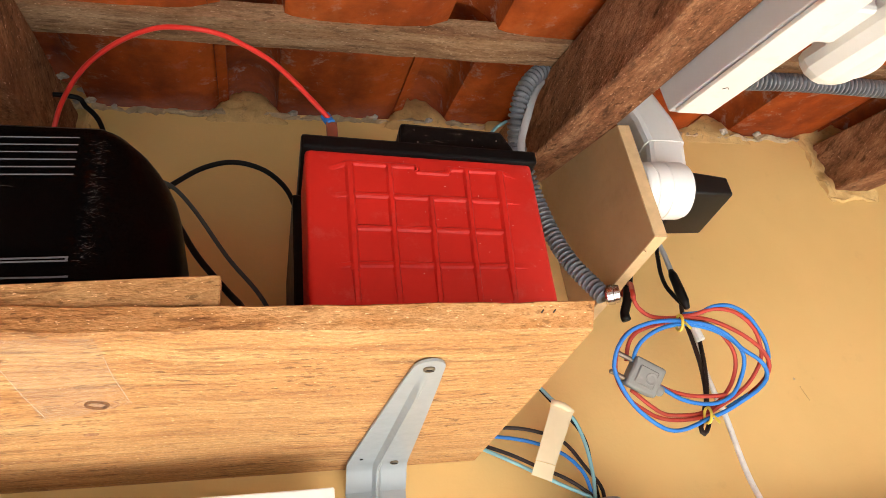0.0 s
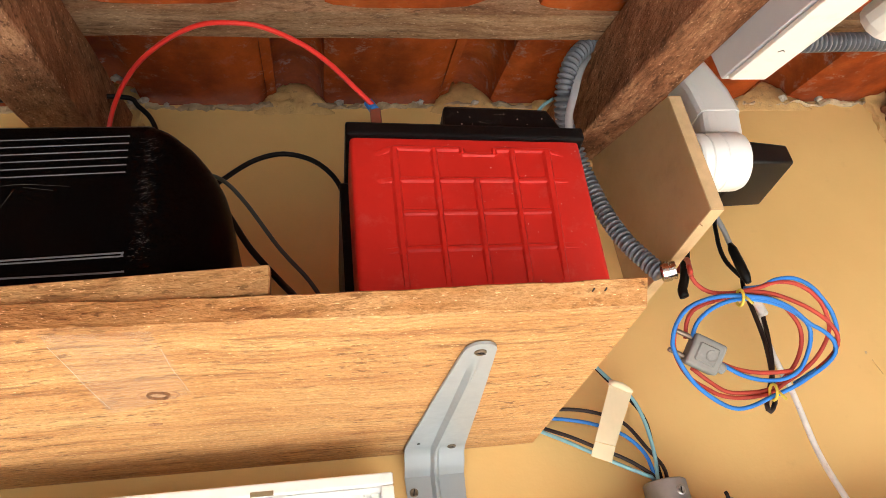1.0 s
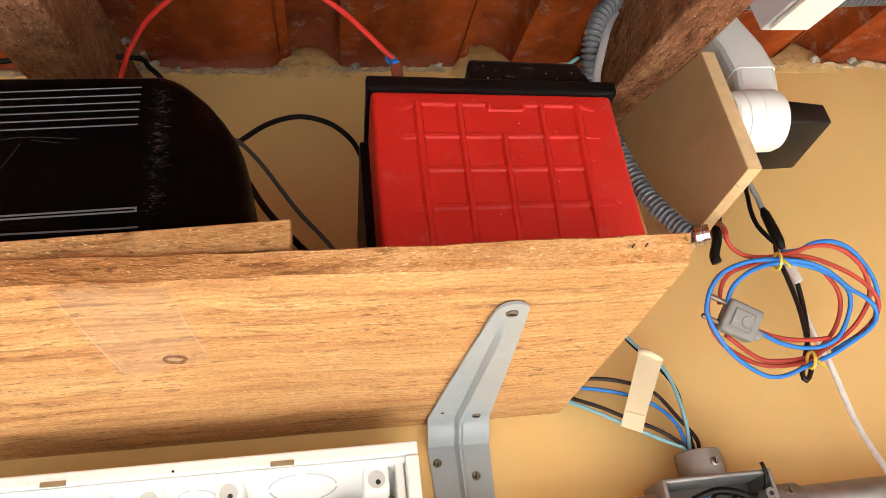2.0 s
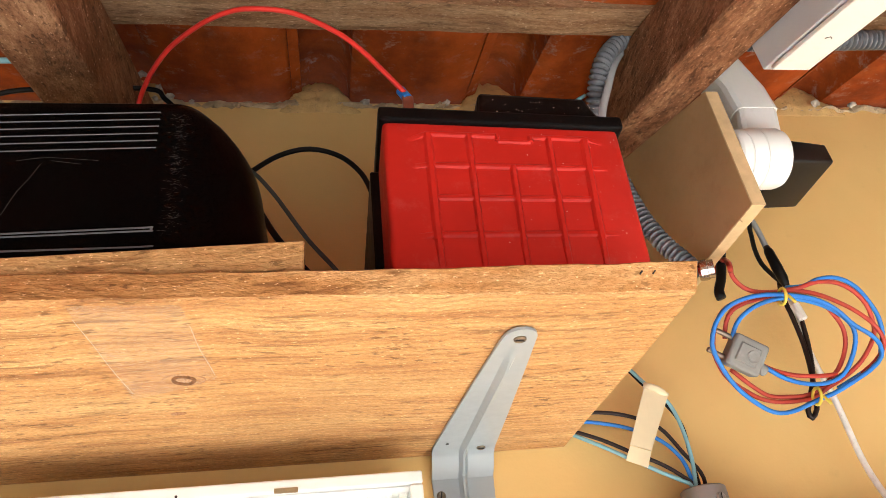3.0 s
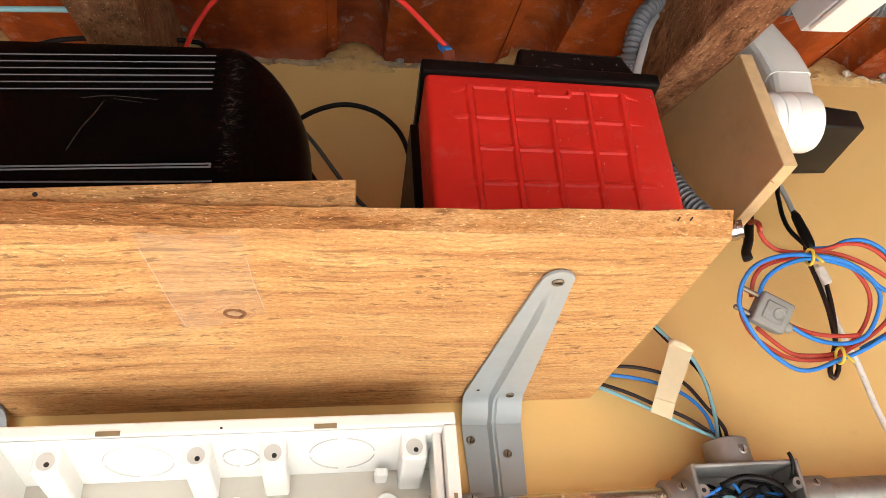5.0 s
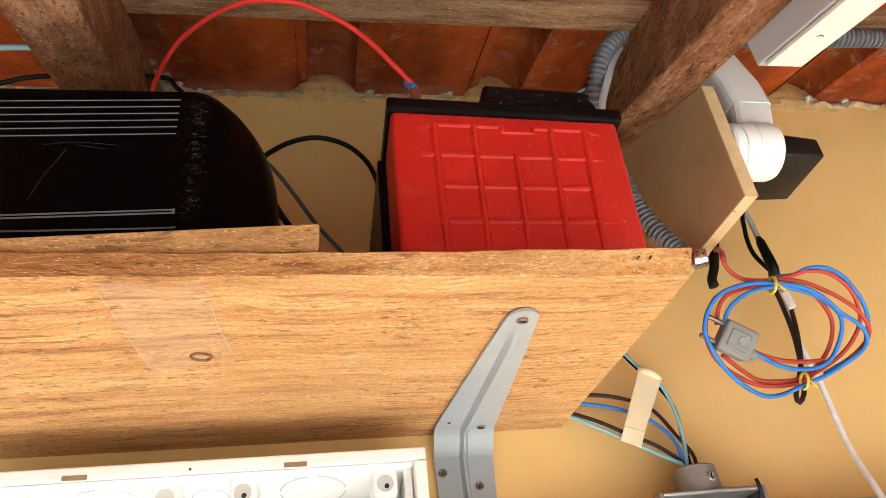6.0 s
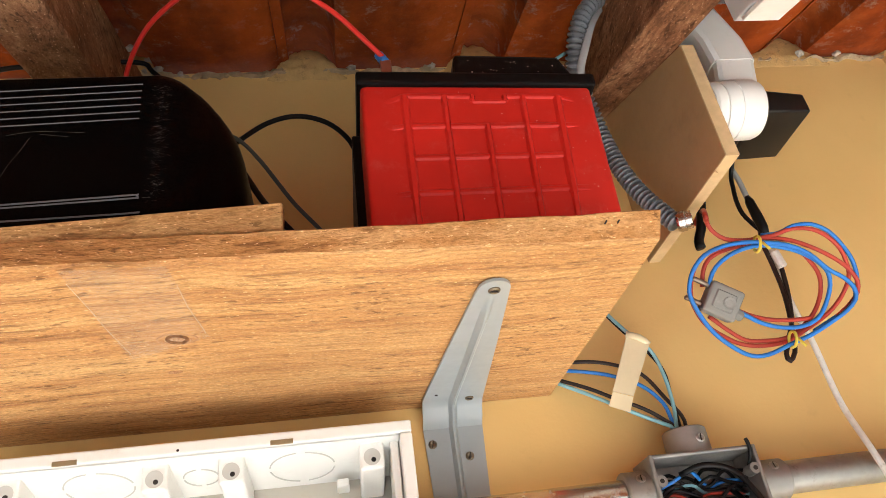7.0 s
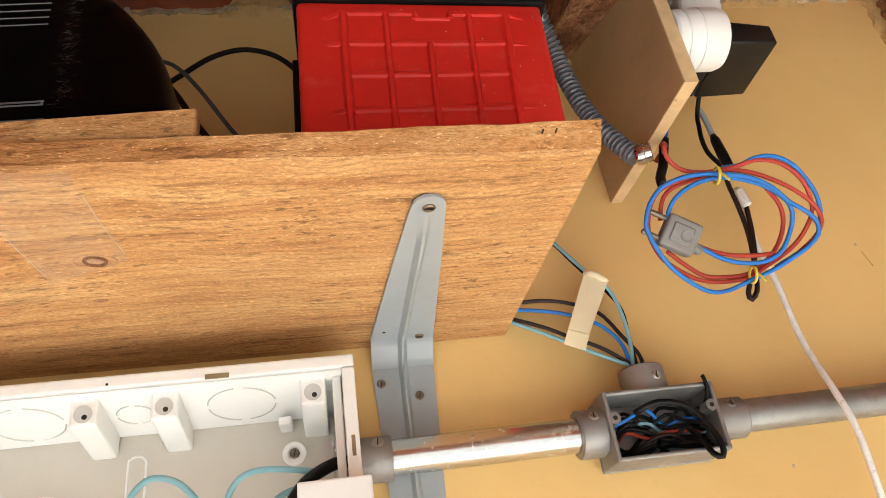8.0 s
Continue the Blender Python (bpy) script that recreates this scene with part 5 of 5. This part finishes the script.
# ---- white wiring box ----
def make_wiring_box():
    t = thing("wiring_box", "open white plastic wiring box without cover on the wall", "electrical box")
    x0, x1, z0, z1, yf, yb = -0.264, 0.0365, 1.655, 1.8495, 0.540, 0.6088
    w = 0.0085
    bm = bmesh.new()
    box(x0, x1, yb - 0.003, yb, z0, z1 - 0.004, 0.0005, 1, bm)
    part("back", bm, M_DUSTSHADE, t, "dusty back of the white box, darkened for the shade inside")

    def wall(q0, q1):
        return prism([(q0[0], q0[1]), (q1[0], q0[1]), (q1[0], q1[1]), (q0[0], q1[1])], yf, yb - 0.0032, 0.0012)
    part("top_wall", wall((x0, z1 - w), (x1, z1)), M_WHITE, t)
    part("bottom_wall", wall((x0, z0), (x1, z0 + w)), M_WHITE, t)
    part("side_wall", wall((x0, z0 + w + 0.0002), (x0 + w, z1 - w - 0.0002)), M_WHITE, t)
    part("side_wall", wall((x1 - w, z0 + w + 0.0002), (x1, z1 - w - 0.0002)), M_WHITE, t)
    # sloping inner ceiling
    bm = bmesh.new()
    v = [bm.verts.new(c) for c in ((x0 + w, yf + 0.004, z1 - w - 0.0005), (x1 - w, yf + 0.004, z1 - w - 0.0005), (x1 - w, yb - 0.004, z1 - 0.021), (x0 + w, yb - 0.004, z1 - 0.021), (x0 + w, yb - 0.004, z1 - w - 0.0004), (x1 - w, yb - 0.004, z1 - w - 0.0004))]
    for q in ((0, 1, 2, 3), (3, 2, 5, 4), (0, 4, 5, 1), (0, 3, 4), (1, 5, 2)):
        bm.faces.new([v[i] for i in q])
    bmesh.ops.recalc_face_normals(bm, faces=bm.faces[:])
    part("ledge", bm, M_WHITE, t)
    for x in (-0.188, -0.051):
        part("cover_slot", box(x - 0.0075, x + 0.0075, yf - 0.0004, yf + 0.001, z1 - 0.0085, z1 - 0.0055), M_SLOT, t, "shallow cover slot")
    part("cover_slot", box(x1 - 0.0052, x1 - 0.0028, yf - 0.0004, yf + 0.001, 1.782, 1.795), M_SLOT, t, "shallow cover slot")
    part("moulding_pip", rod((-0.118, yf - 0.0003, z1 - 0.006), (-0.118, yf + 0.001, z1 - 0.006), 0.0009, 8), M_HOLE, t)

    def ceil_z(y):
        return z1 - w - 0.0005 - (y - yf - 0.004) / (yb - yf - 0.008) * (0.021 - w - 0.0005)
    for cx, r in ((-0.040, 0.0225), (-0.109, 0.0118), (-0.176, 0.0225)):
        cy = 0.576
        for k in range(4):
            a0 = radians(90 * k + 8)
            pts = [(cx + r * math.cos(a0 + radians(74) * i / 10), cy + min(r, 0.021) * math.sin(a0 + radians(74) * i / 10)) for i in range(11)]
            part("knockout_groove", tube([(x, y, ceil_z(y) - 0.0001) for x, y in pts], 0.0006, 6, step=0.003), M_GROOVE, t)
    for cx in (0.0085, -0.0855, -0.1345, -0.2265):
        bm = bmesh.new()
        box(cx - 0.0085, cx + 0.0085, 0.552, yb - 0.0034, 1.8215, z1 - w - 0.0002, 0.002, 2, bm)
        for v in bm.verts:
            k = (v.co.y - 0.552) / 0.055
            if v.co.z < 1.825:
                v.co.z -= 0.008 * max(0, k)
        boss = part("screw_boss", bm, M_WHITE, t)
        part("boss_socket", lathe((cx, 0.5514, 1.8295), (0, 1, 0), [(0, 0.0058), (0.0006, 0.0048), (0.0009, 0.0045)], 20), M_GROOVE, boss, "moulded screw socket")
        part("boss_hole", lathe((cx + 0.001, 0.5512, 1.8275), (0, 1, 0), [(0, 0.0017), (0.001, 0.0017)], 14), M_HOLE, boss)
    part("fixing_washer", lathe((-0.008, 0.6056, 1.804), (0, -1, 0), [(0, 0.0085), (0.0022, 0.0085), (0.003, 0.0076), (0.0025, 0.0048), (0.001, 0.0045)], 28), M_WHITE, t)
    screw(t, (-0.008, 0.6046, 1.804), (0, -1, 0), 0.0036)
    oval = [(-0.114 + 0.006 * math.cos(a), 0.6056, 1.798 + 0.006 * math.sin(a) + (0.010 if math.sin(a) > 0 else -0.010)) for a in [i * math.pi / 9 + 0.01 for i in range(18)]]
    part("slot_outline", tube(oval, 0.0009, 6, closed=True, step=0.003), M_WHITE, t)
    part("slot_outline", tube([(-0.178 + 0.02 * math.cos(a), 0.6056, 1.787 + 0.006 * math.sin(a)) for a in [i * math.pi / 8 for i in range(16)]], 0.0009, 6, closed=True, step=0.003), M_WHITE, t)
    part("clip_tab", box(-0.017, -0.008, 0.585, 0.6056, 1.8195, 1.8255, 0.001, 1), M_WHITE, t)
    part("rail_clip", box(0.0195, 0.0272, 0.585, 0.6055, 1.776, 1.806, 0.001, 1), M_WHITE, t)
    for k in range(4):
        part("rail_rib", box(0.0185, 0.0205, 0.578, 0.604, 1.777 + 0.0075 * k, 1.781 + 0.0075 * k, 0.0004, 1), M_GROOVE, t)
    part("rail_edge", box(0.0215, 0.0272, 0.552, 0.5845, 1.70, 1.8392, 0.0008, 1), M_WHITE, t)
    return t


# yellowish dust, darkened further to paint in the shade inside the box
M_DUSTSHADE = surface("dusty_shaded_plastic", (0.54, 0.505, 0.43), 0.55, vary=0.05, dirt=(0.5, 0.43, 0.32), dirt_amount=0.35, relief=0.1)
M_GROOVE = surface("greyed_plastic", (0.52, 0.51, 0.47), 0.6)
M_SLOT = surface("dusty_slot", (0.24, 0.17, 0.09), 0.8)
make_wiring_box()
cb = thing("cover_block", "small white plastic cover over the box's rim", "cover")
part("block", box(-0.0025, 0.0415, 0.5245, 0.5395, 1.70, 1.7665, 0.0012, 2), M_WHITE, cb)
for pts in (TEAL1, TEAL2, TEAL3):
    w = thing("box_lead", "pale teal wire curving inside the white box", "wire", "teal wires in the white box")
    part("insulation", tube(pts, 0.0021, 10), W_PALE, w, smooth=True)
w = thing("black_lead", "black wires in the white box beside its edge", "wire")
part("insulation", tube([(-0.012, 0.56, 1.75), (-0.008, 0.562, 1.763), (0.002, 0.57, 1.777), (0.02, 0.58, 1.788), (0.034, 0.588, 1.79)], 0.0042, 10), W_BLACK, w, smooth=True)

# ---- cables behind the left rafter ----
w = thing("roof_cable", "pale cable running under the tiles", "cable")
part("insulation", tube([(-0.6, 0.5, 2.176)] + LEFTPALE + [(-0.19, 0.5, 2.187)], 0.0024, 10), W_PALE, w, smooth=True)
w = thing("roof_cable", "dark cable sagging under the tiles behind the case", "cable")
part("insulation", tube([(-0.6, 0.52, 2.15)] + LEFTDARK[:-1] + DARK2[1:3] + [(-0.143, 0.54, 2.165), (-0.136, 0.547, 2.13), (-0.134, 0.55, 2.05)], 0.0022, 10), W_BLACK, w, smooth=True)

# ---- marks on the plaster ----
for x, z in ((0.494, 1.9375), (0.36, 1.755), (0.452, 1.745)):
    bm = bmesh.new()
    bmesh.ops.create_uvsphere(bm, u_segments=10, v_segments=6, radius=1)
    for v in bm.verts:
        v.co = Vector((x + v.co.x * 0.0013, WALL_Y + v.co.y * 0.0005, z + v.co.z * 0.0015))
    tagged(part("plaster_chip", bm, M_GREYMORTAR, smooth=True), "small pale chip in the wall paint", "chip", "wall chips", "structure")
streak = thing("paint_streak", "thin dark drip mark down the ochre wall", "mark", kind="structure")
part("streak", tube([(0.497, WALL_Y - 0.0001, 1.930), (0.499, WALL_Y - 0.0001, 1.923), (0.5015, WALL_Y - 0.0001, 1.915)], 0.0005, 6), M_MORTAR, streak)
